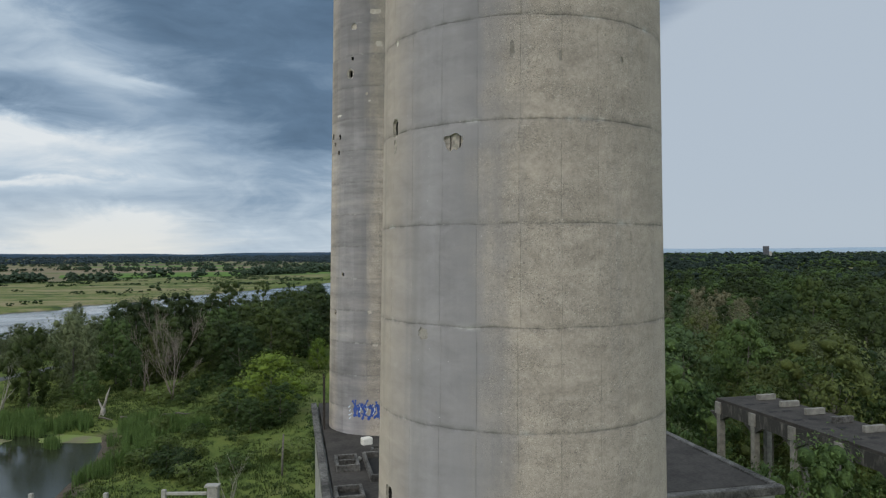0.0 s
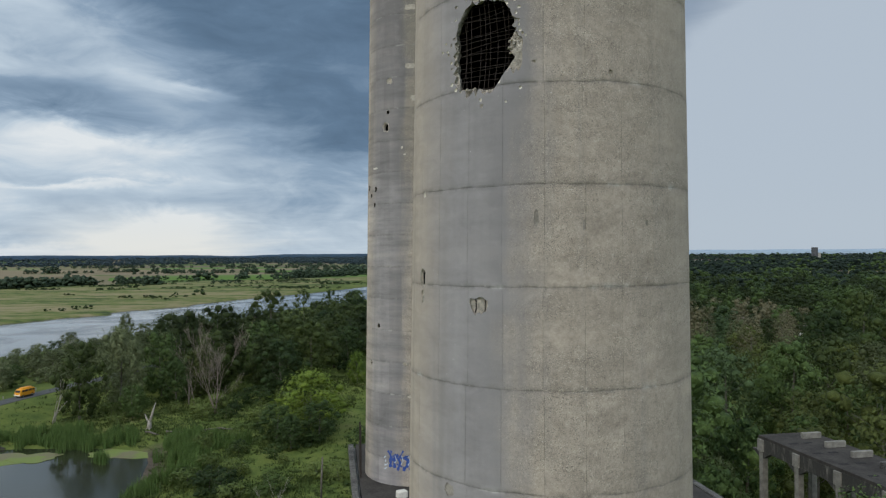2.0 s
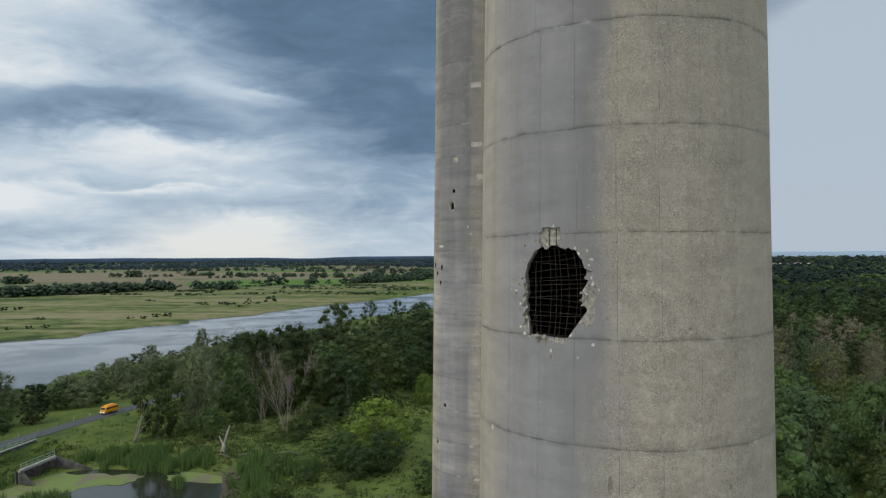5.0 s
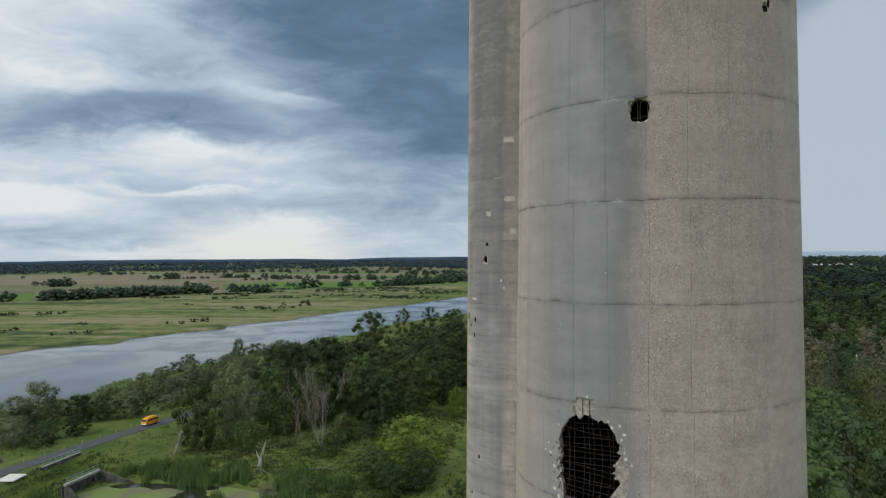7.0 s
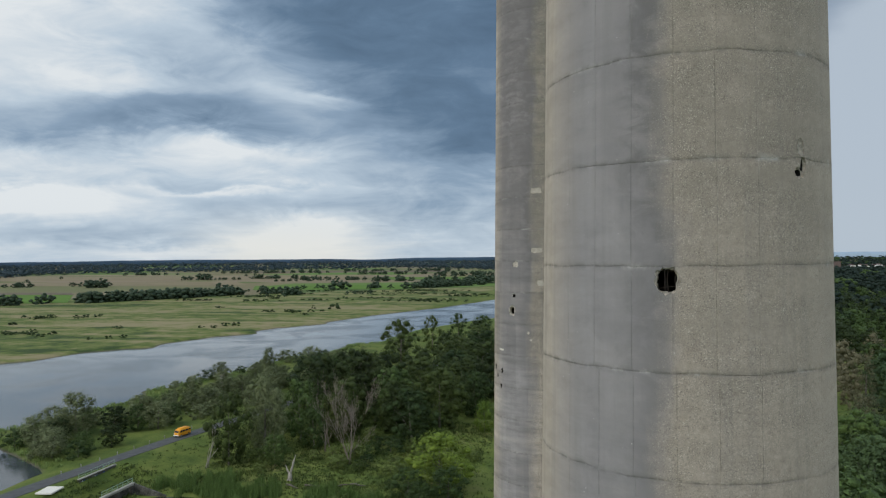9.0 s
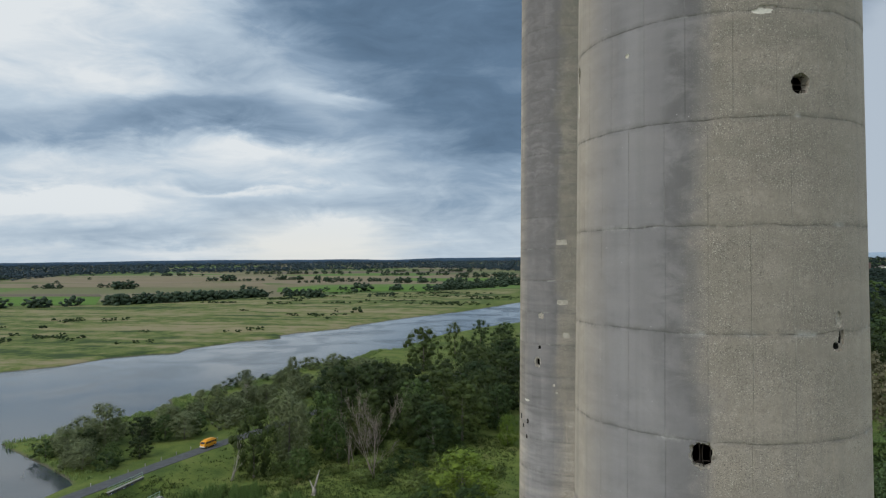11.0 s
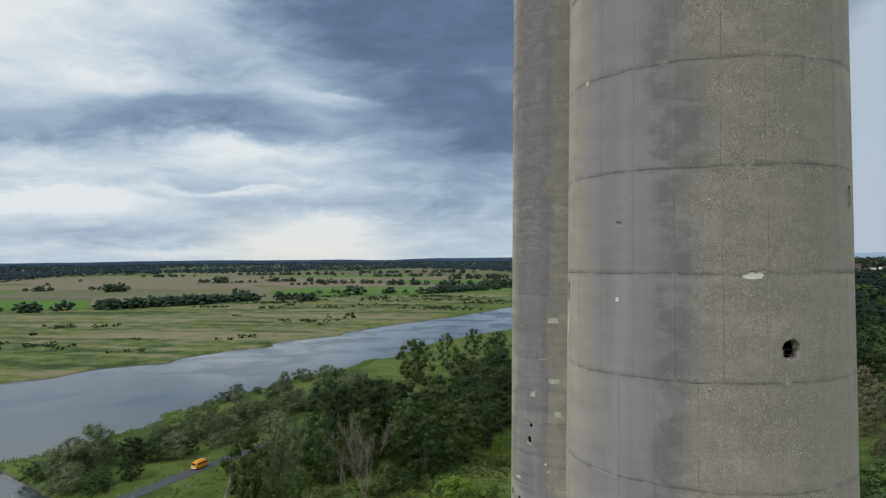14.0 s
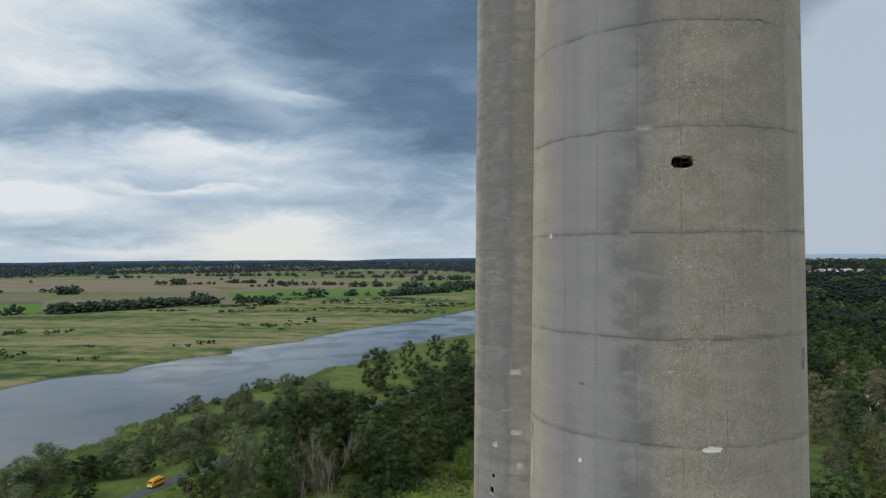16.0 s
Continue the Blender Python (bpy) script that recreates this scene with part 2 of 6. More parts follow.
    h = k.math("SUBTRACT", h, k.math("MULTIPLY", dirt, 0.8))
    return finish(m, k, col, 0.88, h, 0.7, 0.022, 0, 0.25)


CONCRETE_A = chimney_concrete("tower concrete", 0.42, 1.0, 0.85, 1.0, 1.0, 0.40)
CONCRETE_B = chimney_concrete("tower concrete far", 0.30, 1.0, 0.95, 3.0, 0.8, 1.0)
BROKEN = plain("broken concrete", (0.54, 0.485, 0.41), 0.95, 11.0, 0.62, 1.0, dist=0.06)
PALE_CHIP = plain("fresh chipped concrete", (0.66, 0.62, 0.54), 0.95, 9.0, 0.2, 0.8, dist=0.02)
DULL_PATCH = plain("rubbed pale concrete", (0.40, 0.355, 0.295), 0.95, 3.0, 0.5, 0.5, dist=0.02)
DAMP_MARK = plain("damp concrete", (0.245, 0.222, 0.192), 0.92, 3.0, 0.5, 0.5, dist=0.02)
# Soot of the flue, and near-black shade painted into small openings.
SOOT_AND_SHADE = plain("soot lining and painted shade", (0.025, 0.024, 0.022), 0.95, 2.0, 0.3, 0.4)
STEEL = plain("rusty steel", (0.050, 0.040, 0.034), 0.75, 12.0, 0.45, 0.3, 0.4)
ROOFING = plain("old bitumen roofing", (0.052, 0.046, 0.040), 0.97, 0.6, 0.6, 0.5)
OLD_CONCRETE = plain("weathered grey concrete", (0.30, 0.285, 0.25), 0.9, 0.8, 0.45, 0.5)
STAINED = plain("black-stained concrete", (0.17, 0.16, 0.145), 0.9, 0.6, 0.95, 0.62, 2.6, 0.3)
def streaked():
    m, k = material("streaked concrete girder")
    v = obj_coord(k)
    a, b = k.noise(k.scaled(v, 1.0, 1.0, 0.25), 1.6, 6, 0.65), k.noise(v, 5.0, 5, 0.65)
    col = k.ramp(a, (0.50, (0.022, 0.021, 0.019)), (0.60, (0.09, 0.083, 0.07)), (0.70, (0.25, 0.23, 0.19)))
    return finish(m, k, k.mix(k.math("MULTIPLY", b, 0.4), col, (0.12, 0.11, 0.09)), 0.9, b, 0.5, 0.02)


STREAKED = streaked()
UPSTAND = plain("dull concrete upstand", (0.215, 0.20, 0.17), 0.92, 1.5, 0.5, 0.5)
BARK = plain("bark", (0.13, 0.115, 0.095), 0.95, 3.0, 0.4, 0.7, dist=0.03)
GREYWOOD = plain("grey dead twigs", (0.215, 0.178, 0.145), 0.9, 3.0, 0.3, 0.5)
DEADWOOD = plain("bleached dead wood", (0.30, 0.27, 0.23), 0.9, 3.0, 0.3, 0.5)
ASPHALT = plain("old asphalt", (0.085, 0.085, 0.085), 0.85, 0.7, 0.3, 0.3)


def foliage(name, dark, light, glow=0.13):
    m, k = material(name)
    tree = k.n("ShaderNodeObjectInfo").outputs["Random"]
    leaf = k.n("ShaderNodeNewGeometry").outputs["Random Per Island"]
    p = position(k)
    patch, tuft, grain = k.noise(p, 0.22, 3, 0.6), k.noise(p, 1.3, 4, 0.65), k.noise(p, 5.5, 3, 0.65)
    f = k.math("ADD", k.math("MULTIPLY", tree, 0.46), k.math("MULTIPLY_ADD", leaf, 0.16, k.math("MULTIPLY", patch, 0.28)))
    f = k.math("MULTIPLY_ADD", k.math("SUBTRACT", tuft, 0.42), 0.40, f)
    col = k.ramp(f, (0.20, dark), (0.85, light))
    col = k.mix(1.0, col, k.ramp(grain, (0.34, (0.60, 0.62, 0.62)), (0.50, (1.0, 1.0, 1.0)), (0.70, (1.45, 1.42, 1.30))), "MULTIPLY")
    bump = k.n("ShaderNodeBump", ins={"Height": k.math("MULTIPLY_ADD", tuft, 1.2, grain), "Strength": 0.5, "Distance": 0.2}).outputs[0]
    dif = k.n("ShaderNodeBsdfPrincipled", ins={"Base Color": col, "Roughness": 0.65, "Specular IOR Level": 0.22, "Normal": bump})
    tra = k.n("ShaderNodeBsdfTranslucent", ins={0: k.mix(0.35, col, (0.16, 0.20, 0.03))})
    s = k.n("ShaderNodeMixShader", ins={0: glow, 1: dif.outputs[0], 2: tra.outputs[0]})
    k.n("ShaderNodeOutputMaterial", ins={0: s.outputs[0]})
    return m


LEAF_OAK = foliage("oak leaves", (0.009, 0.018, 0.004), (0.061, 0.084, 0.018))
LEAF_MID = foliage("ash leaves", (0.011, 0.024, 0.006), (0.072, 0.113, 0.028))
LEAF_WILLOW = foliage("silver willow leaves", (0.060, 0.074, 0.029), (0.162, 0.185, 0.088))
LEAF_BIRCH = foliage("birch leaves", (0.020, 0.038, 0.013), (0.092, 0.138, 0.050))
LEAF_BRIGHT = foliage("young maple leaves", (0.058, 0.100, 0.011), (0.215, 0.275, 0.036))
LEAF_FRESH = foliage("fresh ash leaves", (0.018, 0.042, 0.012), (0.150, 0.217, 0.053))
LEAF_OLIVE = foliage("olive summer leaves", (0.022, 0.032, 0.007), (0.100, 0.120, 0.028))
LEAF_DUN = foliage("sparse dry twigs", (0.075, 0.075, 0.038), (0.165, 0.145, 0.085), 0.15)
REED = foliage("reeds", (0.075, 0.130, 0.032), (0.175, 0.235, 0.075))
GRASS_TUFT = foliage("meadow herbs", (0.034, 0.056, 0.011), (0.172, 0.214, 0.058))
# Distance haze is put into the far woods' leaf colours as blue.
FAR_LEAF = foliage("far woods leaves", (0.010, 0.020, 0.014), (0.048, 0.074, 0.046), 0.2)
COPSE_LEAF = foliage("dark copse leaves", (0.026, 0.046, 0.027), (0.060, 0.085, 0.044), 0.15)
# Strongest haze tint, for the forest belt across the plain.
HAZE_LEAF = foliage("far leaves with painted haze", (0.018, 0.034, 0.044), (0.040, 0.062, 0.072), 0.15)


def ground_material():
    m, k = material("meadow and fields")
    p = position(k)
    sep = k.n("ShaderNodeSeparateXYZ", ins={0: p})
    x, y = sep.outputs[0], sep.outputs[1]
    big, midn, fine = k.noise(p, 0.022, 5, 0.6, 0.5), k.noise(p, 0.16, 5, 0.6), k.noise(p, 2.2, 5, 0.65)
    f = k.math("ADD", k.math("MULTIPLY", big, 0.4), k.math("MULTIPLY_ADD", midn, 0.4, k.math("MULTIPLY", fine, 0.25)))
    near = k.ramp(f, (0.38, (0.036, 0.060, 0.012)), (0.48, (0.072, 0.102, 0.020)), (0.56, (0.116, 0.142, 0.030)), (0.68, (0.142, 0.134, 0.050)))
    # the flood plain: long pale and green strips along the river
    strip = k.noise(k.scaled(p, 0.004, 0.022, 0.0), 1.0, 7, 0.66, 1.0)
    tuft = k.noise(p, 0.06, 5, 0.7)
    g = k.math("MULTIPLY_ADD", k.math("SUBTRACT", k.math("MULTIPLY_ADD", strip, 0.65, k.math("MULTIPLY", tuft, 0.46)), 0.55), 2.9, 0.5)
    flood = k.ramp(g, (0.26, (0.034, 0.056, 0.014)), (0.40, (0.076, 0.104, 0.022)), (0.51, (0.124, 0.140, 0.038)), (0.60, (0.172, 0.164, 0.064)), (0.74, (0.230, 0.190, 0.100)))
    # tilled fields further out
    cell = k.n("ShaderNodeTexVoronoi", ins={"Vector": k.scaled(p, 0.00155, 0.0042, 0.0), "Scale": 1.6, "Randomness": 0.85})
    field = k.ramp(k.n("ShaderNodeSeparateColor", ins={0: cell.outputs["Color"]}).outputs[0], (0.0, (0.085, 0.175, 0.026)), (0.22, (0.15, 0.13, 0.060)), (0.42, (0.245, 0.18, 0.125)), (0.58, (0.060, 0.105, 0.024)), (0.78, (0.21, 0.155, 0.105)), (1.0, (0.095, 0.130, 0.035)))
    field = k.mix(k.math("MULTIPLY", tuft, 0.25), field, (0.12, 0.13, 0.05))
    out = k.math("ADD", y, k.math("MULTIPLY", x, -0.9))
    wob = k.math("MULTIPLY_ADD", big, 160.0, -80.0)
    col = k.mix(k.smooth(k.math("MULTIPLY_ADD", x, -1.0, k.math("MULTIPLY", y, 0.02)), 172.0, 190.0), near, flood)
    col = k.mix(k.smooth(k.math("ADD", out, wob), 1225.0, 1250.0), col, field)
    # wet mud at the water's edge
    mud = k.math("SUBTRACT", 1.0, k.smooth(k.math("MULTIPLY_ADD", midn, 0.5, sep.outputs[2]), -0.75, -0.35))
    low = k.smooth(k.math("ADD", x, 0.0), -128.0, -122.0)
    mud = k.math("MULTIPLY", mud, k.math("SUBTRACT", 1.0, low))
    col = k.mix(mud, col, (0.085, 0.078, 0.055))
    shore = k.math("SUBTRACT", 1.0, k.smooth(k.math("MULTIPLY_ADD", midn, 0.9, sep.outputs[2]), -2.35, -2.0))
    col = k.mix(k.math("MULTIPLY", shore, k.smooth(x, -66.0, -60.0)), col, k.ramp(fine, (0.3, (0.035, 0.028, 0.020)), (0.7, (0.13, 0.10, 0.075))))
    return finish(m, k, col, 0.95, k.math("MULTIPLY_ADD", fine, 0.5, midn), 0.6, 0.25, 0, 0.2)


GROUND = ground_material()


def water_material(name, color, scale, strength, rough):
    m, k = material(name)
    p = position(k)
    a, b = k.noise(k.scaled(p, 0.5, 1.0, 1.0), scale, 3, 0.6), k.noise(p, 0.03, 3, 0.6, 0.6)
    r = k.math("MULTIPLY_ADD", k.smooth(b, 0.4, 0.65), 0.12, rough)
    return finish(m, k, k.mix(b, color, tuple(c * 1.4 for c in color)), r, a, strength, 0.05, 0, 0.5)


RIVER = water_material("river water", (0.028, 0.036, 0.040), 1.2, 0.35, 0.10)
POND = water_material("still pond water", (0.020, 0.022, 0.012), 0.6, 0.08, 0.06)


# ---- building blocks ----
def mesh(name, verts, faces, mat=None, smooth=False):
    me = bpy.data.meshes.new(name)
    me.from_pydata(verts, [], faces)
    me.update()
    for mt in (mat if isinstance(mat, (list, tuple)) else [mat]):
        if mt:
            me.materials.append(mt)
    if smooth:
        me.polygons.foreach_set("use_smooth", [True] * len(me.polygons))
    return me


def bm_mesh(name, bm, mat, smooth=False):
    me = bpy.data.meshes.new(name)
    bmesh.ops.recalc_face_normals(bm, faces=bm.faces)
    bm.to_mesh(me)
    bm.free()
    me.materials.append(mat)
    if smooth:
        me.polygons.foreach_set("use_smooth", [True] * len(me.polygons))
    return me


def part(name, data, parent, label="", m=None):
    ob = new(name, data)
    ob.parent = parent
    if m is not None:
        ob.matrix_basis = m
    return tagged(ob, label)


def thing(name, m, label, category, group="", kind=""):
    ob = new(name)
    ob.empty_display_size = 0.5
    ob.matrix_basis = m
    return tagged(ob, label, category, group, kind)


def box(bm, cx, cy, cz, sx, sy, sz, bevel=0.0, rot=None):
    r = bmesh.ops.create_cube(bm, size=1.0)
    mat = Matrix.Translation((cx, cy, cz)) @ (rot or Matrix.Identity(4)) @ Matrix.Diagonal((sx, sy, sz, 1))
    bmesh.ops.transform(bm, matrix=mat, verts=r["verts"])
    if bevel:
        edges = list({e for v in r["verts"] for e in v.link_edges})
        bmesh.ops.bevel(bm, geom=edges, offset=bevel, segments=1, affect="EDGES")


def box_mesh(name, mat, *boxes, bevel=0.02):
    bm = bmesh.new()
    for b in boxes:
        box(bm, *b, bevel=bevel)
    return bm_mesh(name, bm, mat)


def tube(pts, radii, sides=6):
    """Vertices and faces of a tapering tube along pts."""
    pts = [Vector(p) for p in pts]
    verts, faces = [], []
    for i, p in enumerate(pts):
        d = (pts[min(i + 1, len(pts) - 1)] - pts[max(i - 1, 0)]).normalized()
        u = d.orthogonal().normalized()
        w = d.cross(u)
        for s in range(sides):
            a = 2 * math.pi * s / sides
            verts.append(p + (u * math.cos(a) + w * math.sin(a)) * radii[i])
    for i in range(len(pts) - 1):
        for s in range(sides):
            a, b = i * sides + s, i * sides + (s + 1) % sides
            faces.append((a, b, b + sides, a + sides))
    faces.append(tuple(range(sides))[::-1])
    faces.append(tuple(range(len(verts) - sides, len(verts))))
    return verts, faces


def join(pieces):
    verts, faces = [], []
    for v, f in pieces:
        o = len(verts)
        verts += v
        faces += [tuple(i + o for i in q) for q in f]
    return verts, faces


# ---- ground, river, pond ----
WATER, POND_Z = -1.0, -3.0
FAR_Y = [-400, 60, 180, 271, 298, 318, 324, 345, 380, 398, 410, 430, 466, 474, 551, 626, 757, 1100, 1800]
FAR_X = [-760, -430, -330, -268, -266, -252, -240, -246, -234, -219, -226, -224, -199, -206, -186, -155, -123, -75, 40]
NEAR_Y = [-400, 60, 108, 129, 140, 152, 165, 190, 206, 216, 226, 250, 270, 296, 312, 352, 360, 379, 441, 491, 530, 757, 1100, 1800]
NEAR_X = [-560, -190, -123, -124, -146, -172, -164, -159, -157, -166, -159, -156, -151, -152, -139, -139, -125, -126, -122, -104, -86, -40, 5, 110]
ROAD_PTS = [(-128, 40), (-120, 80), (-115.5, 120), (-113, 139), (-110.2, 158), (-108, 168), (-100, 208), (-91, 240), (-82, 266), (-72, 290), (-55, 330)]
POND_SHAPE = [(-101, 108), (-95, 127), (-80, 128), (-62, 126), (-58, 119), (-53, 97), (-50, 85), (-78, 80)]


def seg_dist(px, py, pts):
    best = np.full(px.shape, 1e9)
    for (ax, ay), (bx, by) in zip(pts, pts[1:]):
        dx, dy = bx - ax, by - ay
        t = np.clip(((px - ax) * dx + (py - ay) * dy) / (dx * dx + dy * dy), 0, 1)
        best = np.minimum(best, np.hypot(px - ax - t * dx, py - ay - t * dy))
    return best


def inside(px, py, poly):
    r = np.zeros(px.shape, bool)
    for (ax, ay), (bx, by) in zip(poly, poly[1:] + poly[:1]):
        c = ((ay > py) != (by > py)) & (px < (bx - ax) * (py - ay) / ((by - ay) if by != ay else 1e-9) + ax)
        r ^= c
    return r


def wave(px, py, s, seed):
    return np.sin(px / s + seed) * np.cos(py / s * 1.13 + seed * 2.1) + 0.5 * np.sin((px + py) / s * 2.3 + seed * 3.7)


def height(px, py):
    px, py = np.asarray(px, float), np.asarray(py, float)
    h = 0.12 * wave(px, py, 23.0, 1.0) + 0.05 * wave(px, py, 5.0, 2.0)
    # low wet ground round the pond, with the road on a bank
    low = np.clip((110 - np.abs(px + 45)) / 40, 0, 1) * np.clip((py - 60) / 30, 0, 1) * np.clip((195 - py) / 45, 0, 1)
    road = seg_dist(px, py, ROAD_PTS)
    low = np.minimum(low, np.clip((road - 4.5) / 13.0, 0, 1) * (px > np.interp(py, [40, 168, 330], [-128, -108, -55])))
    h = h - 2.1 * low * low * (3 - 2 * low)
    h = np.where(road < 6, np.minimum(np.maximum(h, 0.0), 0.0), h)
    d = np.where(inside(px, py, POND_SHAPE), -1, 1) * seg_dist(px, py, POND_SHAPE + POND_SHAPE[:1]) + 1.6 * wave(px, py, 6.0, 4.0) * 0.5
    h = np.where(d < 9, np.minimum(h, POND_Z + np.clip(d, -6, 9) * 0.11 + 0.08), h)
    ch = np.clip((px + 108.8) / 0.6, 0, 1) * np.clip((-97 - px) / 2.0, 0, 1) * np.clip((134 - py) / 3.0, 0, 1) * np.clip((py - 117) / 3.0, 0, 1)
    h = np.minimum(h, h * (1 - ch) - 2.0 * ch)
    # the river bed
    xf, xn = np.interp(py, FAR_Y, FAR_X), np.interp(py, NEAR_Y, NEAR_X)
    n = 1.2 * wave(px, py, 9.0, 7.0)
    dn, df = px - xn + n, xf - px + n
    bank = np.maximum(dn, df)
    h = np.where(bank < 14, np.minimum(h, WATER + np.clip(bank * 0.16, -1.2, 3)), h)
    # rising land far away
    r = np.hypot(px, py)
    h = h + np.clip((r - 2600) / 2300, 0, 1) ** 2 * 24
    return h


def steps(lo, hi, step, out_lo, out_hi, grow=1.16):
    core = list(np.arange(lo, hi + 0.01, step))
    s, v = step, hi
    while v < out_hi:
        s *= grow
        v += s
        core.append(min(v, out_hi))
    s, v = step, lo
    while v > out_lo:
        s *= grow
        v -= s
        core.insert(0, max(v, out_lo))
    return np.array(core)


def build_ground():
    xs = steps(-282, 20, 2.4, -4800, 4800)
    ys = steps(66, 400, 2.4, -4800, 4800, 1.07)
    X, Y = np.meshgrid(xs, ys)
    Z = height(X, Y)
    nx, ny = len(xs), len(ys)
    verts = np.stack([X, Y, Z], -1).reshape(-1, 3)
    i = np.arange((ny - 1) * nx).reshape(ny - 1, nx)[:, :-1].ravel()
    faces = np.stack([i, i + 1, i + nx + 1, i + nx], -1)
    me = mesh("ground", verts.tolist(), faces.tolist(), GROUND, True)
    tagged(new("ground", me), "green river meadow with paler tilled fields beyond", "ground", kind="structure")


build_ground()


def water_sheet(name, z, near, far, ys, mat, label):
    verts, faces = [], []
    for i, y in enumerate(ys):
        verts += [(far(y), y, z), (near(y), y, z)]
        if i:
            faces.append((2 * i - 2, 2 * i - 1, 2 * i + 1, 2 * i))
    tagged(new(name, mesh(name, verts, faces, mat)), label, "water", kind="structure")


ROWS_Y = list(np.arange(-400, 100, 50.0)) + list(np.arange(100, 800, 10.0)) + list(np.arange(800, 1801, 100.0))
water_sheet("river", WATER, lambda y: float(np.interp(y, NEAR_Y, NEAR_X)) + 6, lambda y: float(np.interp(y, FAR_Y, FAR_X)) - 6, ROWS_Y, RIVER,
            "wide grey-blue river reflecting the cloudy sky")
water_sheet("pond", POND_Z, lambda y: -47.0, lambda y: -104.0, [78.0, 131.0], POND, "dark still pond with a green film at its edge")


# the road on its bank
def ribbon(name, pts, width, mat, lift, label, category, step=3.0, thick=0.12):
    P = [Vector((*p, 0)) for p in pts]
    line = []
    for a, b in zip(P, P[1:]):
        c = max(1, int((b - a).length / step))
        line += [a.lerp(b, i / c) for i in range(c)]
    line.append(P[-1])
    verts, faces = [], []
    for i, p in enumerate(line):
        d = (line[min(i + 1, len(line) - 1)] - line[max(i - 1, 0)]).normalized()
        s = Vector((-d.y, d.x, 0)) * width / 2
        for q in (p + s, p + s * 0.33, p - s * 0.33, p - s):
            verts.append((q.x, q.y, lift + (0.05 if abs((q - p).length) < width / 4 else 0.0)))
        verts += [(p.x - s.x, p.y - s.y, lift - thick), (p.x + s.x, p.y + s.y, lift - thick)]
        if i:
            o = 6 * i
            for j in range(6):
                j2 = (j + 1) % 6
                faces.append((o - 6 + j, o - 6 + j2, o + j2, o + j))
    tagged(new(name, mesh(name, verts, faces, mat)), label, category, kind="structure")


ribbon("road", ROAD_PTS, 4.4, ASPHALT, 0.10, "narrow grey asphalt road on a grassy bank", "road")


# ---- the two chimneys ----
LIFT = 2.25


def seams_at(z, blocks):
    for top, anchor, step in blocks:
        if z < top:
            return anchor, step


def ring_mesh(name, z0, z1, axis, radius, blocks, seed, mats):
    """One lift of the shaft: panels between shallow grooves, ragged upper and lower edge, 0.26 m thick."""
    rnd = random.Random(seed)
    anchor, step = seams_at((z0 + z1) / 2, blocks)
    edges, a = [], anchor - 180.0
    first = anchor + math.ceil(-180.0 / step) * step
    while first < anchor + 180.0 - step * 0.4:
        edges.append(first + rnd.uniform(-0.5, 0.5))
        first += step
    g = math.degrees(0.014 / radius(z0))
    cols = []                                   # angle, groove, panel
    for i, e in enumerate(edges):
        nxt = edges[i + 1] if i + 1 < len(edges) else edges[0] + 360.0
        cols += [(e - g, 0, i - 1), (e, 1, i), (e + g, 0, i)]
        cols += [(e + (nxt - e) * j / 5, 0, i) for j in range(1, 5)]
    np_ = len(edges)
    tone = [rnd.random() for _ in range(np_)]
    off = [rnd.uniform(-0.0025, 0.0025) for _ in range(np_)]
    rows = [(0.0, -0.0035, 1), (0.007, -0.001, 0.7), (0.022, 0.001, 0.38), (0.055, 0.0, 0.0), (0.35, 0, 0), (0.65, 0, 0), (0.955, 0.0, 0.0), (0.982, 0.0, 0.30), (0.994, -0.001, 0.7), (1.0, -0.0035, 1)]
    verts, seam = [], []
    nr, nc = len(rows), len(cols)
    for f, dr, sm in rows:
        for ang, gr, p in cols:
            z = z0 + 0.001 + (z1 - z0 - 0.002) * f
            t = radians(ang)
            wob = noise.noise((math.sin(t) * 9, math.cos(t) * 9, z * 2.0 + seed))
            if sm:
                zj = z0 if f < 0.5 else z1
                z += 0.030 * noise.noise((math.sin(t) * 6, math.cos(t) * 6, zj * 3.1)) + 0.015 * noise.noise((math.sin(t) * 30, math.cos(t) * 30, zj))
            r = radius(z) + dr * (1 + 1.6 * wob) + off[p % np_] - gr * 0.0045 * (1 + 0.8 * noise.noise((ang, z * 1.3, seed)))
            c = axis(z)
            verts.append((c[0] + r * math.sin(t), c[1] - r * math.cos(t), z))
            seam.append(max(sm, 0.42 * gr))
    inner = len(verts)
    for f in (0.0, 1.0):
        for ang, gr, p in cols:
            z, zj = z0 + 0.001 + (z1 - z0 - 0.002) * f, (z0, z1)[int(f)]
            t, c = radians(ang), axis(z)
            z += 0.030 * noise.noise((math.sin(t) * 6, math.cos(t) * 6, zj * 3.1)) + 0.015 * noise.noise((math.sin(t) * 30, math.cos(t) * 30, zj))
            r = radius(z) - 0.26
            verts.append((c[0] + r * math.sin(t), c[1] - r * math.cos(t), z))
            seam.append(0.0)
    faces, tones, mat_i = [], [], []
    for j in range(nr - 1):
        for i in range(nc):
            i2 = (i + 1) % nc
            faces.append((j * nc + i, j * nc + i2, (j + 1) * nc + i2, (j + 1) * nc + i))
            tones.append(tone[cols[i][2] % np_])
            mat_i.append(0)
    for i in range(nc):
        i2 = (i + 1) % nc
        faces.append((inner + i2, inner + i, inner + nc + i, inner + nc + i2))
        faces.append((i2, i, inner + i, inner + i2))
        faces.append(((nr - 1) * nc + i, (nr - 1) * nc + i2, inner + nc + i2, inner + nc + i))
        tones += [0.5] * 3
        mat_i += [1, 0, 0]
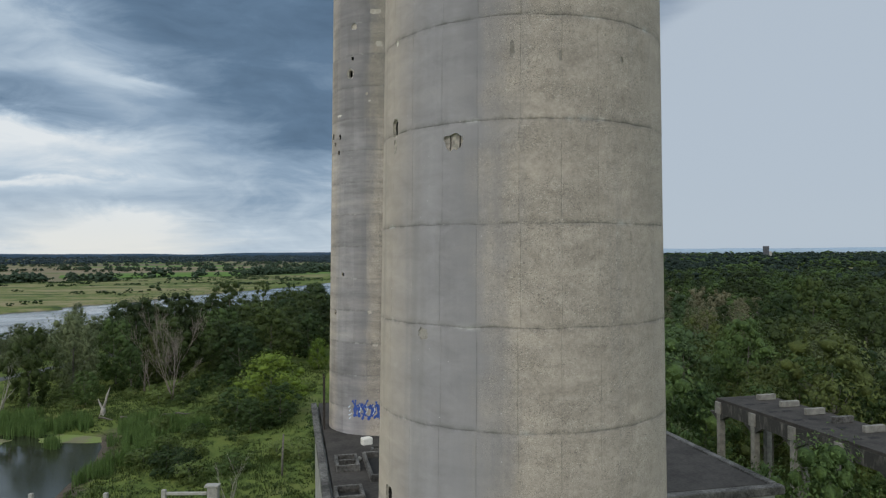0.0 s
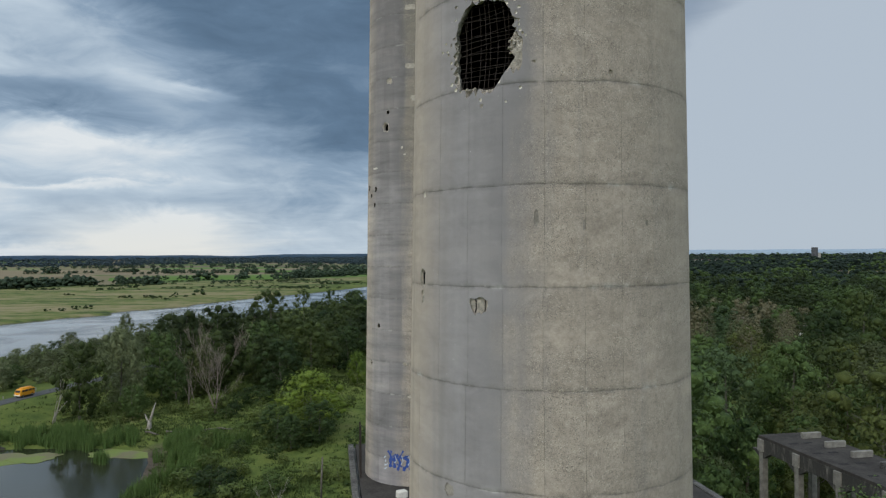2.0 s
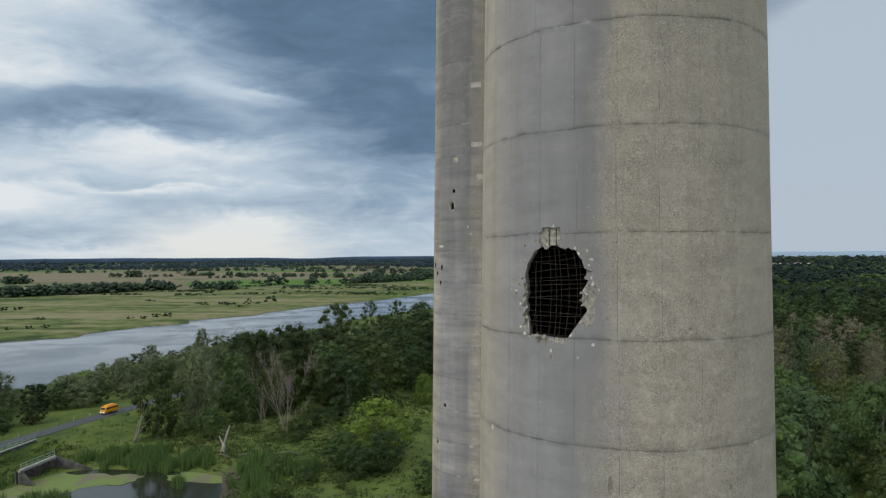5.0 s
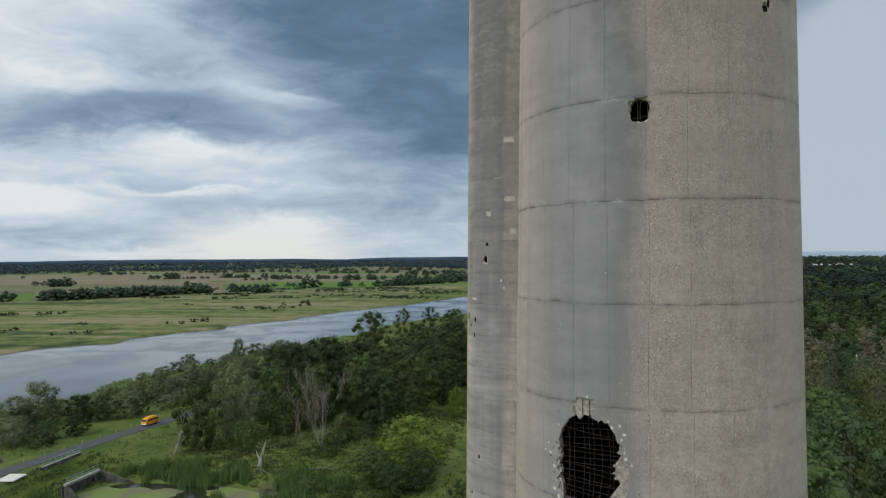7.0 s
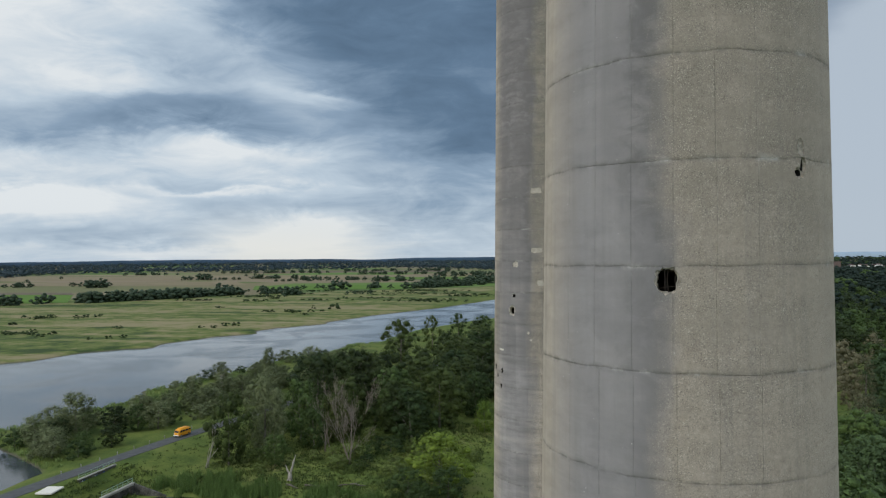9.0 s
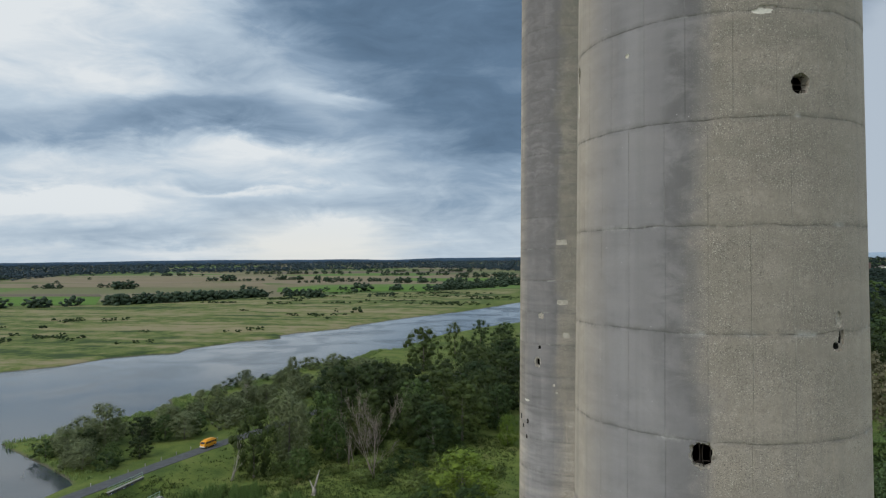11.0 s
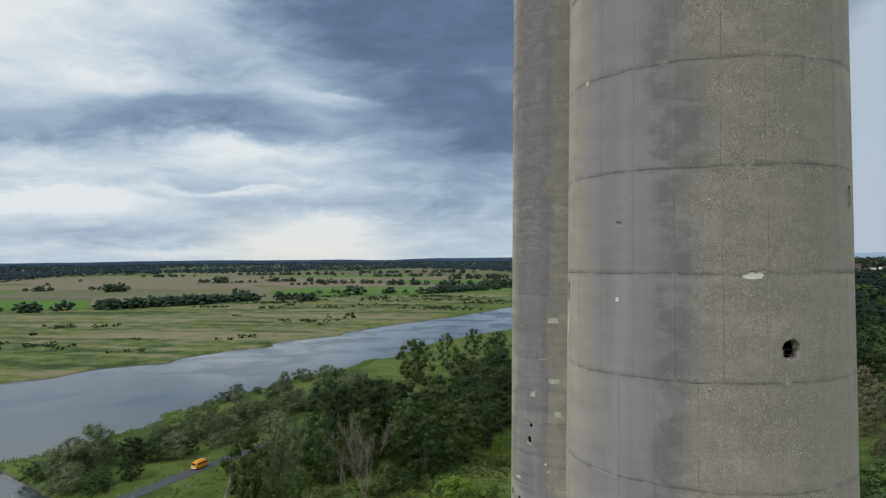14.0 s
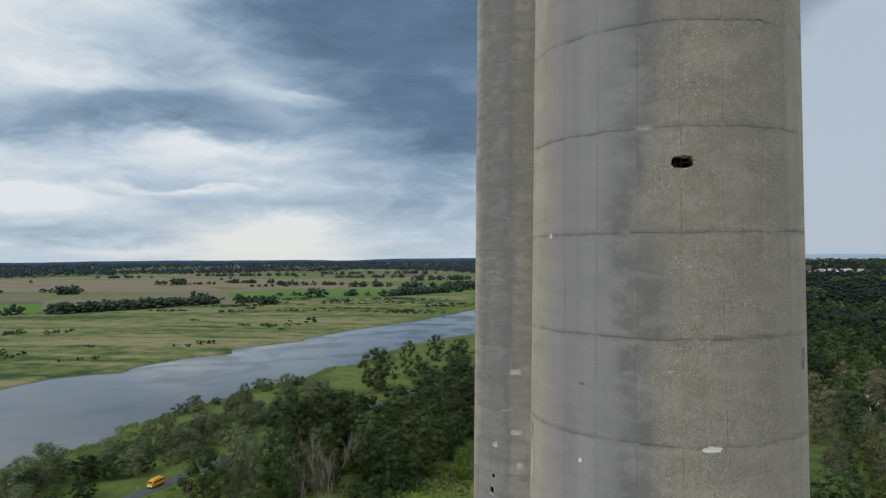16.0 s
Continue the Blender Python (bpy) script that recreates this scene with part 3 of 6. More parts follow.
    me = mesh(name, verts, faces, mats, False)
    me.attributes.new("tone", "FLOAT", "FACE").data.foreach_set("value", tones)
    me.attributes.new("seam", "FLOAT", "POINT").data.foreach_set("value", seam)
    me.polygons.foreach_set("material_index", mat_i)
    return me


def blob(half_w, half_h, seed, power=3.0, rough=0.10, n=26, corners=(0, 0, 0, 0), notch=0.0):
    """A ragged closed outline: a rounded box with broken edges. corners: how far the upper right, upper left,
    lower left and lower right corner are broken off; notch: a piece of wall left standing into one side."""
    rnd = random.Random(seed)
    out = []
    for i in range(n):
        a = 2 * math.pi * (i + rnd.uniform(-0.3, 0.3)) / n
        c, s = math.cos(a), math.sin(a)
        r = (abs(c) ** power + abs(s) ** power) ** (-1 / power) * (1 + rnd.uniform(-rough, rough))
        u, v = r * c, r * s
        for (su, sv), cut in zip(((1, 1), (-1, 1), (-1, -1), (1, -1)), corners):
            k = (su * u + sv * v) * 0.5 - 1.0 + cut
            if cut and k > 0:
                u, v = u - su * k, v - sv * k
        if notch and u > 0.4 and -0.28 < v < 0.12:
            u -= notch
        out.append((u * half_w, v * half_h))
    return out


def cutter(az, z, axis, radius, outline, r_in, r_out, taper, mat):
    """A prism through the shell at that azimuth, narrower inside."""
    t, c, r = radians(az), axis(z), radius(z)
    side, out = Vector((math.cos(t), math.sin(t), 0)), Vector((math.sin(t), -math.cos(t), 0))
    base = Vector((c[0], c[1], z))
    n = len(outline)
    verts = [base + out * (r + r_out) + side * u + Vector((0, 0, v)) for u, v in outline]
    verts += [base + out * (r + r_in) + side * u * taper + Vector((0, 0, v * taper)) for u, v in outline]
    faces = [tuple(range(n))[::-1], tuple(range(n, 2 * n))] + [(i, (i + 1) % n, n + (i + 1) % n, n + i) for i in range(n)]
    me = mesh("cut", verts, faces, mat)
    bm = bmesh.new()
    bm.from_mesh(me)
    bmesh.ops.recalc_face_normals(bm, faces=bm.faces)
    bm.to_mesh(me)
    bm.free()
    return me, z + min(v for _, v in outline), z + max(v for _, v in outline)


def carve(me, cuts):
    """Cuts one tool after the other out of the ring; a cut that would spoil the ring is left out."""
    for c in cuts:
        ob, tool = new("carved", me), new("cut", c)
        mod = ob.modifiers.new("cut", "BOOLEAN")
        mod.operation, mod.solver, mod.object, mod.material_mode = "DIFFERENCE", "EXACT", tool, "TRANSFER"
        bpy.context.view_layer.update()
        done = bpy.data.meshes.new_from_object(ob.evaluated_get(bpy.context.evaluated_depsgraph_get()))
        if len(done.polygons) > 0.85 * len(me.polygons):
            me = done
        bpy.data.objects.remove(ob)
        bpy.data.objects.remove(tool)
    return me


NO_CUT = (0, 0, 0, 0)


def chimney(x, y, axis, radius, joint, top, blocks, holes, mats, label, seed):
    """holes: azimuth, height, half width, half height, through, crater margin, material, seed."""
    base = thing("chimney", pose(x, y, 0), label, "chimney", "twin chimneys")
    cuts = []
    for az, z, hw, hh, thru, margin, mat, s, cut in holes:
        if margin:
            cuts.append(cutter(az, z, axis, radius, blob(hw + margin, hh + margin, s + 50, 4.5 if cut else 2.6, 0.11 if cut else 0.18 if margin > 0.03 else 0.16, 70 if cut else 26, cut or NO_CUT), -0.05 - (radius(z) - math.sqrt(radius(z) ** 2 - (hw + margin) ** 2)) if cut else -0.06 if margin > 0.03 else -0.022, 0.25, 0.86, mat))
        if thru:
            # Walls of small holes are painted near black to read as shade.
            cuts.append(cutter(az, z, axis, radius, blob(hw, hh, s, 5.0 if cut else 3.2, 0.045 if cut else 0.07, 64 if cut else 30, cut or NO_CUT, 0.16 if cut else 0.0), -0.75, 0.30, 1.45 if cut else 0.97, SOOT_AND_SHADE if hw < 0.18 else BROKEN))
    k0 = math.floor((0 - joint) / LIFT)
    k1 = math.ceil((top - joint) / LIFT)
    for k in range(k0, k1):
        z0, z1 = max(joint + k * LIFT, -3.0), joint + (k + 1) * LIFT
        me = ring_mesh("concrete_ring", z0, z1, axis, radius, blocks, seed + k, mats)
        mine = [c for c, lo, hi in cuts if hi > z0 and lo < z1]
        if mine:
            me = carve(me, mine)
            me.name = "concrete_ring"
        part("concrete_ring", me, base)
    return base


def axis_a(z):
    return 0.0078 * (z - 41.93), 0.0


def radius_a(z):
    return 3.503 - 0.0128 * (z - 41.93)


def axis_b(z):
    return 0.0, 0.0


def radius_b(z):
    return 3.62 - 0.0165 * (z - 36.0)


BLOCKS_A = [(45.0, 7.8, 14.3), (53.0, -7.4, 14.6), (999.0, 1.3, 15.7)]
BLOCKS_B = [(45.0, 3.0, 14.4), (999.0, -4.0, 15.4)]
HOLES_A = [
    (-29.2, 38.28, 0.62, 0.89, True, 0.25, BROKEN, 3, (0.20, 0.24, 0.05, 0.34)),
    (-30.0, 39.52, 0.26, 0.20, False, 0.05, BROKEN, 31, 0),
    (-17.6, 38.10, 0.14, 0.42, False, 0.10, BROKEN, 32, 0),
    (-9.6, 46.04, 0.20, 0.25, True, 0.07, BROKEN, 5, 0),
    (25.4, 53.78, 0.20, 0.20, True, 0.035, BROKEN, 6, 0),
    (39.9, 48.30, 0.10, 0.07, True, 0.06, BROKEN, 7, 0),
    (42.0, 48.48, 0.05, 0.13, True, 0.06, BROKEN, 8, 0),
    (40.5, 48.85, 0.10, 0.18, False, 0.02, BROKEN, 9, 0),
    (2.0, 61.33, 0.23, 0.12, True, 0.04, BROKEN, 10, 0),
    (-30.1, 32.42, 0.22, 0.16, False, 0.05, BROKEN, 11, 0),
    (-62.4, 33.0, 0.10, 0.17, True, 0.08, BROKEN, 12, 0),
    (-62.0, 32.55, 0.09, 0.16, False, 0.02, BROKEN, 13, 0),
    (11.6, 55.30, 0.21, 0.055, False, 0.02, PALE_CHIP, 14, 0),
    (13.5, 55.39, 0.22, 0.03, False, 0.012, BROKEN, 15, 0),
    (-64.3, 24.1, 0.16, 0.22, True, 0.06, BROKEN, 16, 0),
    (-37.0, 56.46, 0.09, 0.05, False, 0.015, BROKEN, 17, 0),
    (-37.7, 54.77, 0.04, 0.05, False, 0.015, PALE_CHIP, 18, 0),
    (-56.0, 59.85, 0.05, 0.05, False, 0.02, PALE_CHIP, 19, 0),
    (61.7, 57.0, 0.10, 0.22, True, 0.08, BROKEN, 20, 0),
    (-77.0, 54.85, 0.09, 0.22, True, 0.08, BROKEN, 21, 0),
    (-76.7, 54.2, 0.05, 0.5, False, 0.03, PALE_CHIP, 22, 0),
    (33.1, 64.39, 0.10, 0.02, False, 0.01, BROKEN, 23, 0),
    (17.6, 37.53, 0.05, 0.07, False, 0.015, BROKEN, 24, 0),
    (-43.0, 28.14, 0.16, 0.14, False, 0.012, DAMP_MARK, 26, 0),
    (-9.0, 34.35, 0.045, 0.20, False, 0.01, DAMP_MARK, 27, 0),
    (7.6, 34.2, 0.03, 0.13, False, 0.01, DAMP_MARK, 28, 0),
    (32.5, 34.25, 0.045, 0.06, False, 0.01, DAMP_MARK, 29, 0),
    (-61.3, 35.05, 0.04, 0.06, False, 0.02, PALE_CHIP, 25, 0),
]
_rnd = random.Random(71)
for _i in range(34):
    _a = _rnd.uniform(0, 6.28)
    _d = _rnd.uniform(1.12, 1.75)
    HOLES_A.append((-28.8 + 12.6 * _d * math.cos(_a) * 0.92, 38.3 + 1.0 * _d * math.sin(_a) * 0.85, _rnd.uniform(0.015, 0.05), _rnd.uniform(0.015, 0.045), False, 0.01, PALE_CHIP if _i % 3 else BROKEN, 500 + _i, 0))
HOLES_B = [
    (-26.1, 46.02, 0.16, 0.14, False, 0.10, BROKEN, 41, 0),
    (-31.6, 42.73, 0.19, 0.27, True, 0.12, BROKEN, 42, 0),
    (-28.3, 43.79, 0.11, 0.13, True, 0.03, BROKEN, 43, 0),
    (-41.2, 28.53, 0.11, 0.13, True, 0.05, BROKEN, 44, 0),
    (-55.0, 25.80, 0.11, 0.17, True, 0.04, BROKEN, 45, 0),
    (-59.3, 37.92, 0.12, 0.15, True, 0.03, BROKEN, 46, 0),
    (-48.2, 38.35, 0.11, 0.18, True, 0.03, BROKEN, 47, 0),
    (-66.5, 38.51, 0.16, 0.22, True, 0.03, BROKEN, 48, 0),
    (-50.4, 37.23, 0.11, 0.16, True, 0.03, BROKEN, 49, 0),
    (-7.6, 25.92, 0.14, 0.10, False, 0.03, BROKEN, 61, 0),
    (-1.5, 23.65, 0.20, 0.08, False, 0.03, BROKEN, 62, 0),
    (-49.8, 39.87, 0.30, 0.05, False, 0.03, PALE_CHIP, 63, 0),
    (0.5, 51.2, 0.62, 0.20, False, 0.025, DULL_PATCH, 66, 0),
    (0.5, 47.0, 0.55, 0.17, False, 0.025, DULL_PATCH, 67, 0),
    (4.5, 44.7, 0.25, 0.22, False, 0.025, DULL_PATCH, 68, 0),
    (-10.0, 41.2, 0.07, 0.09, False, 0.03, BROKEN, 64, 0),
    (-7.0, 40.7, 0.08, 0.05, False, 0.02, BROKEN, 65, 0),
]
tower_a = chimney(2.134, 18.252, axis_a, radius_a, 32.84, 92, BLOCKS_A, HOLES_A, (CONCRETE_A, SOOT_AND_SHADE),
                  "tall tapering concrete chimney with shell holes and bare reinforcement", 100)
tower_b = chimney(-4.6, 51.4, axis_b, radius_b, 41.75, 92, BLOCKS_B, HOLES_B, (CONCRETE_B, SOOT_AND_SHADE),
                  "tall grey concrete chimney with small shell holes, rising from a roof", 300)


def on_shell(axis, radius, az, z, inset):
    t, c, r = radians(az), axis(z), radius(z) - inset
    return Vector((c[0] + r * math.sin(t), c[1] - r * math.cos(t), z))


def rebars(parent, axis, radius, az, z, hw, hh, nv, nh, seed, inset=0.10, bend=0.5, thick=0.008):
    """Reinforcement across an opening, bent by the blast."""
    rnd = random.Random(seed)
    deg = math.degrees(1 / radius(z))
    for i in range(nv):
        u = -hw + 2 * hw * (i + 0.5) / nv + rnd.uniform(-0.03, 0.03)
        sway, depth = rnd.uniform(-0.12, 0.12) * bend, rnd.uniform(0.0, 0.18) * bend
        pts = [on_shell(axis, radius, az + deg * (u + sway * math.sin(math.pi * k / 8) + rnd.uniform(-0.006, 0.006)), z - hh + 2 * hh * k / 8, inset + depth * math.sin(math.pi * k / 8)) for k in range(9)]
        part("rebar", mesh("rebar", *tube(pts, [thick] * 9, 5), STEEL), parent)
    for i in range(nh):
        v = -hh + 2 * hh * (i + 0.5) / nh + rnd.uniform(-0.03, 0.03)
        sag, depth, tilt = rnd.uniform(-0.05, 0.05) * bend, rnd.uniform(0.0, 0.15) * bend, rnd.uniform(-0.05, 0.08) * bend
        pts = [on_shell(axis, radius, az + deg * (-hw + 2 * hw * k / 8), z + v + tilt * (k / 4 - 1) + sag * math.sin(math.pi * k / 8), inset + 0.02 + depth * math.sin(math.pi * k / 8)) for k in range(9)]
        part("rebar", mesh("rebar", *tube(pts, [thick * 0.8] * 9, 5), STEEL), parent)


rebars(tower_a, axis_a, radius_a, -28.8, 38.30, 0.76, 1.02, 10, 18, 1, 0.12, 0.9, 0.006)
rebars(tower_a, axis_a, radius_a, -30.0, 39.50, 0.22, 0.2, 2, 3, 2, 0.05, 0.1, 0.012)
rebars(tower_a, axis_a, radius_a, -9.6, 46.04, 0.26, 0.32, 4, 2, 3, 0.06, 0.5, 0.009)
rebars(tower_a, axis_a, radius_a, 25.4, 53.78, 0.2, 0.2, 2, 3, 4, 0.08, 0.1)
rebars(tower_a, axis_a, radius_a, 2.0, 61.33, 0.24, 0.13, 3, 1, 5, 0.07, 0.3)
rebars(tower_a, axis_a, radius_a, -30.1, 32.42, 0.25, 0.17, 2, 2, 6, 0.045, 0.1, 0.014)


# ---- boiler house under the chimneys, and the coal bridge ----
TURN_G = 12.3                       # the ruins' grid, degrees


def grid(u, v, z):
    """Plan of the ruins: u across, v along, from the roof's outer corner."""
    a = radians(TURN_G)
    return pose(17.8 + u * math.cos(a) - v * math.sin(a), 36.9 + u * math.sin(a) + v * math.cos(a), z, 0, 0, TURN_G)


ROOF_Z = 17.4
house = thing("boiler_house", grid(0, 0, 0), "ruined concrete boiler house with a black flat roof", "building")
W, L = 23.5, 27.0
part("roof", box_mesh("roof", ROOFING, (-W / 2, L / 2, ROOF_Z - 0.2, W - 0.6, L - 0.6, 0.4)), house, "black bitumen flat roof with weathered patches")
for nm, b in (("wall", (-W / 2, 0.15, ROOF_Z / 2 - 1.2, W, 0.3, ROOF_Z + 1.6)), ("wall", (-W / 2, L - 0.15, ROOF_Z / 2 - 1.2, W, 0.3, ROOF_Z + 1.6)),
              ("wall", (-0.15, L / 2, ROOF_Z / 2 - 1.2, 0.3, L - 0.6, ROOF_Z + 1.6)), ("wall", (-W + 0.15, L / 2, ROOF_Z / 2 - 1.2, 0.3, L - 0.6, ROOF_Z + 1.6)),
              ("cornice", (-W / 2, -0.1, ROOF_Z - 0.2, W + 0.7, 0.55, 0.46)), ("cornice", (0.1, L / 2, ROOF_Z - 0.2, 0.5, L - 0.5, 0.46)),
              ("cornice", (-W - 0.1, L / 2, ROOF_Z - 0.2, 0.45, L - 0.5, 0.46))):
    part(nm, box_mesh(nm, OLD_CONCRETE if nm == "wall" else STAINED, b, bevel=0.05), house)


DECK = 13.8
bridge = thing("coal_bridge", pose(30.2, 76.0, 0, 0, 0, TURN_G + 0.8), "ruined concrete coal bridge with a black stained deck", "bridge")
BL, BW = 44.0, 6.4
part("deck", box_mesh("deck", ROOFING, (BW / 2, -BL / 2, DECK - 0.15, BW, BL, 0.3)), bridge, "black tar-covered deck")
for u in (0.2, BW - 0.2):
    part("girder", box_mesh("girder", STREAKED, (u, -BL / 2, DECK - 0.97, 0.4, BL, 1.34), bevel=0.03), bridge, "streaked concrete edge girder")


def bent(v):
    """A frame of two legs with haunched cross beam."""
    for u in (0.25, BW - 0.25):
        part("leg", box_mesh("leg", UPSTAND, (u, v, (DECK - 1.3) / 2 - 1.5, 0.62, 0.62, DECK - 1.3 + 3)), bridge)
        bm = bmesh.new()
        s = [(-1.5, -0.3), (-0.38, -1.0), (0.38, -1.0), (1.5, -0.3)]
        fr = [bm.verts.new((u - 0.3, v + a, DECK - 1.3 + b)) for a, b in s]
        bk = [bm.verts.new((u + 0.3, v + a, DECK - 1.3 + b)) for a, b in s]
        bm.faces.new(fr), bm.faces.new(bk[::-1])
        for i in range(4):
            bm.faces.new((fr[i], bk[i], bk[(i + 1) % 4], fr[(i + 1) % 4]))
        part("haunch", bm_mesh("haunch", bm, STREAKED), bridge)
        part("pilaster", box_mesh("pilaster", UPSTAND, (u + (-0.2 if u < 3 else 0.2), v, DECK - 1.0, 0.5, 0.9, 1.3), bevel=0.03), bridge, "pale concrete face between black stains")
    part("cross_beam", box_mesh("cross_beam", STAINED, (BW / 2, v, DECK - 0.75, BW - 0.9, 0.6, 0.9)), bridge)


for i in range(8):
    bent(-0.5 - 5.6 * i)
for i in range(10):
    for u in (1.3, 3.0):
        # Openings are flush black plates: their shade is painted, nothing is cut.
        part("deck_opening", box_mesh("deck_opening", SOOT_AND_SHADE, (u, -3.9 - 3.5 * i, DECK + 0.004, 0.95, 0.42, 0.02), bevel=0.0), bridge, "flush black plate, painted shade of a deck opening")
for i in range(9):
    part("upstand", box_mesh("upstand", STAINED if i in (3, 6) else UPSTAND, (4.6, -2.3 - 3.5 * i, DECK + 0.30, 2.2, 0.42, 0.62), bevel=0.04), bridge, "low pale concrete upstand")


# ---- trees ----
def leaf_cloud(rnd, centres, per, spread, size, squash=0.8):
    """Small pointed leaf sprays lying on and standing off each clump. centres: (point, radius)."""
    verts, faces = [], []
    heart = sum((c for c, _ in centres), Vector()) / len(centres)
    for c, r in centres:
        for _ in range(per):
            d = Vector((rnd.gauss(0, 1), rnd.gauss(0, 1), rnd.gauss(0.35, 0.9)))
            d.normalize()
            q = c + Vector((d.x, d.y, d.z * squash)) * r * (0.45 + 0.75 * rnd.random()) * spread
            nrm = (d * 0.7 + (q - heart).normalized() * 0.8 + Vector((rnd.uniform(-1, 1), rnd.uniform(-1, 1), rnd.uniform(-0.4, 0.8))) * 0.6).normalized()
            u = nrm.orthogonal().normalized()
            u = (Matrix.Rotation(rnd.uniform(0, 6.28), 3, nrm) @ u)
            w = nrm.cross(u)
            s = size * rnd.uniform(0.5, 1.3)
            o = len(verts)
            verts += [q + u * s, q - u * s * 0.5 + w * s * rnd.uniform(0.35, 0.7), q - u * s * 0.4 - w * s * rnd.uniform(0.35, 0.7)]
            faces.append((o, o + 1, o + 2))
    return verts, faces


def crown_centres(rnd, h, width, n, base=0.25, shape="round", fine=1.0):
    out = []
    for i in range(n):
        f = (i + rnd.random()) / n
        if shape == "cone":
            z, rr = base + (1 - base) * f, (1 - f) ** 0.8
        else:
            z, rr = base + (1 - base) * f, math.sin(math.pi * min(1, 0.13 + f * 0.80)) ** 0.75
        a = i * 2.4 + rnd.uniform(-0.6, 0.6)
        q = width / 2 * rr * (rnd.random() ** 0.40) * rnd.choice((0.85, 1.0, 1.0, 1.12))
        r = width * rnd.uniform(0.10, 0.185) * fine * (0.75 if shape == "cone" else 1)
        out.append((Vector((q * math.cos(a), q * math.sin(a), z * h - r * 0.4)), r))
    return out


def trunk_pieces(rnd, h, width, girth, limbs, lean=0.06):
    top = Vector((rnd.uniform(-lean, lean) * h, rnd.uniform(-lean, lean) * h, h * 0.72))
    stem = [Vector((0, 0, -0.6)), Vector((0, 0, h * 0.08)), top * 0.45, top * 0.75, top]
    out = [tube(stem, [girth * 1.35, girth, girth * 0.75, girth * 0.5, girth * 0.15], 7)]
    for i in range(limbs):
        f = rnd.uniform(0.28, 0.9)
        a = i * 2.4 + rnd.uniform(-0.4, 0.4)
        p = top * f
        e = p + Vector((math.cos(a), math.sin(a), rnd.uniform(0.5, 1.1))) * width * 0.34 * (1.1 - 0.5 * f)
        m = p.lerp(e, 0.5) + Vector((rnd.uniform(-1, 1), rnd.uniform(-1, 1), 0)) * width * 0.03
        out.append(tube([p, m, e], [girth * 0.42 * (1.1 - f), girth * 0.26 * (1.1 - f), 0.02], 5))
    return out


def ico(sub):
    bm = bmesh.new()
    bmesh.ops.create_icosphere(bm, subdivisions=sub, radius=1.0)
    out = [v.co.copy() for v in bm.verts], [tuple(v.index for v in f.verts) for f in bm.faces]
    bm.free()
    return out


ICO_V, ICO_F = ico(1)


def lumps(rnd, centres, fill=0.66):
    """The dense inner part of each clump, knobbly, so that a crown shades itself."""
    verts, faces = [], []
    for c, r in centres:
        o, k = len(verts), rnd.uniform(0, 50)
        for v in ICO_V:
            n = 1 + 0.55 * noise.noise((v.x * 1.7 + k, v.y * 1.7, v.z * 1.7)) + rnd.uniform(-0.13, 0.13)
            verts.append(c + Vector((v.x, v.y, v.z * 0.8)) * r * fill * n)
        faces += [tuple(i + o for i in f) for f in ICO_F]
    return verts, faces


KINDS = {}


def tree_kind(key, h, width, leaf, clumps, per, size, seed, shape="round", base=0.22, bark=BARK, girth=None, fill=0.88):
    """Builds a pattern tree and keeps its two meshes."""
    rnd = random.Random(seed)
    t = mesh("trunk", *join(trunk_pieces(rnd, h, width, girth or h * 0.022, 7)), bark, True)
    cs = crown_centres(rnd, h, width, clumps, base, shape)
    c = mesh("crown", *join([leaf_cloud(rnd, cs, int(per * 2.3), 1.12, size * 1.12), lumps(rnd, cs, fill * 0.52)]), leaf, True)
    KINDS[key] = (t, c)


def plant(key, x, y, scale, label, group, turn=0.0, z=None, squeeze=1.0, name="tree", category="tree"):
    zz = float(height(x, y)) - 0.05 if z is None else z
    ob = thing(name, Matrix.Translation((x, y, zz)) @ Matrix.Rotation(turn, 4, "Z") @ Matrix.Diagonal((scale * squeeze, scale * squeeze, scale, 1)), label, category, group)
    part("trunk", KINDS[key][0], ob)
    part("crown", KINDS[key][1], ob)
    return ob


for i in range(3):
    tree_kind("oak%d" % i, 12, 11.5, LEAF_OAK, 54, 32, 0.22, 10 + i, base=0.12)
    tree_kind("ash%d" % i, 12, 10.5, LEAF_MID, 54, 32, 0.21, 20 + i, base=0.12)
    tree_kind("wood%d" % i, 12, 10.0, (LEAF_OAK, LEAF_MID, LEAF_OAK)[i], 40, 26, 0.24, 90 + i, base=0.06)
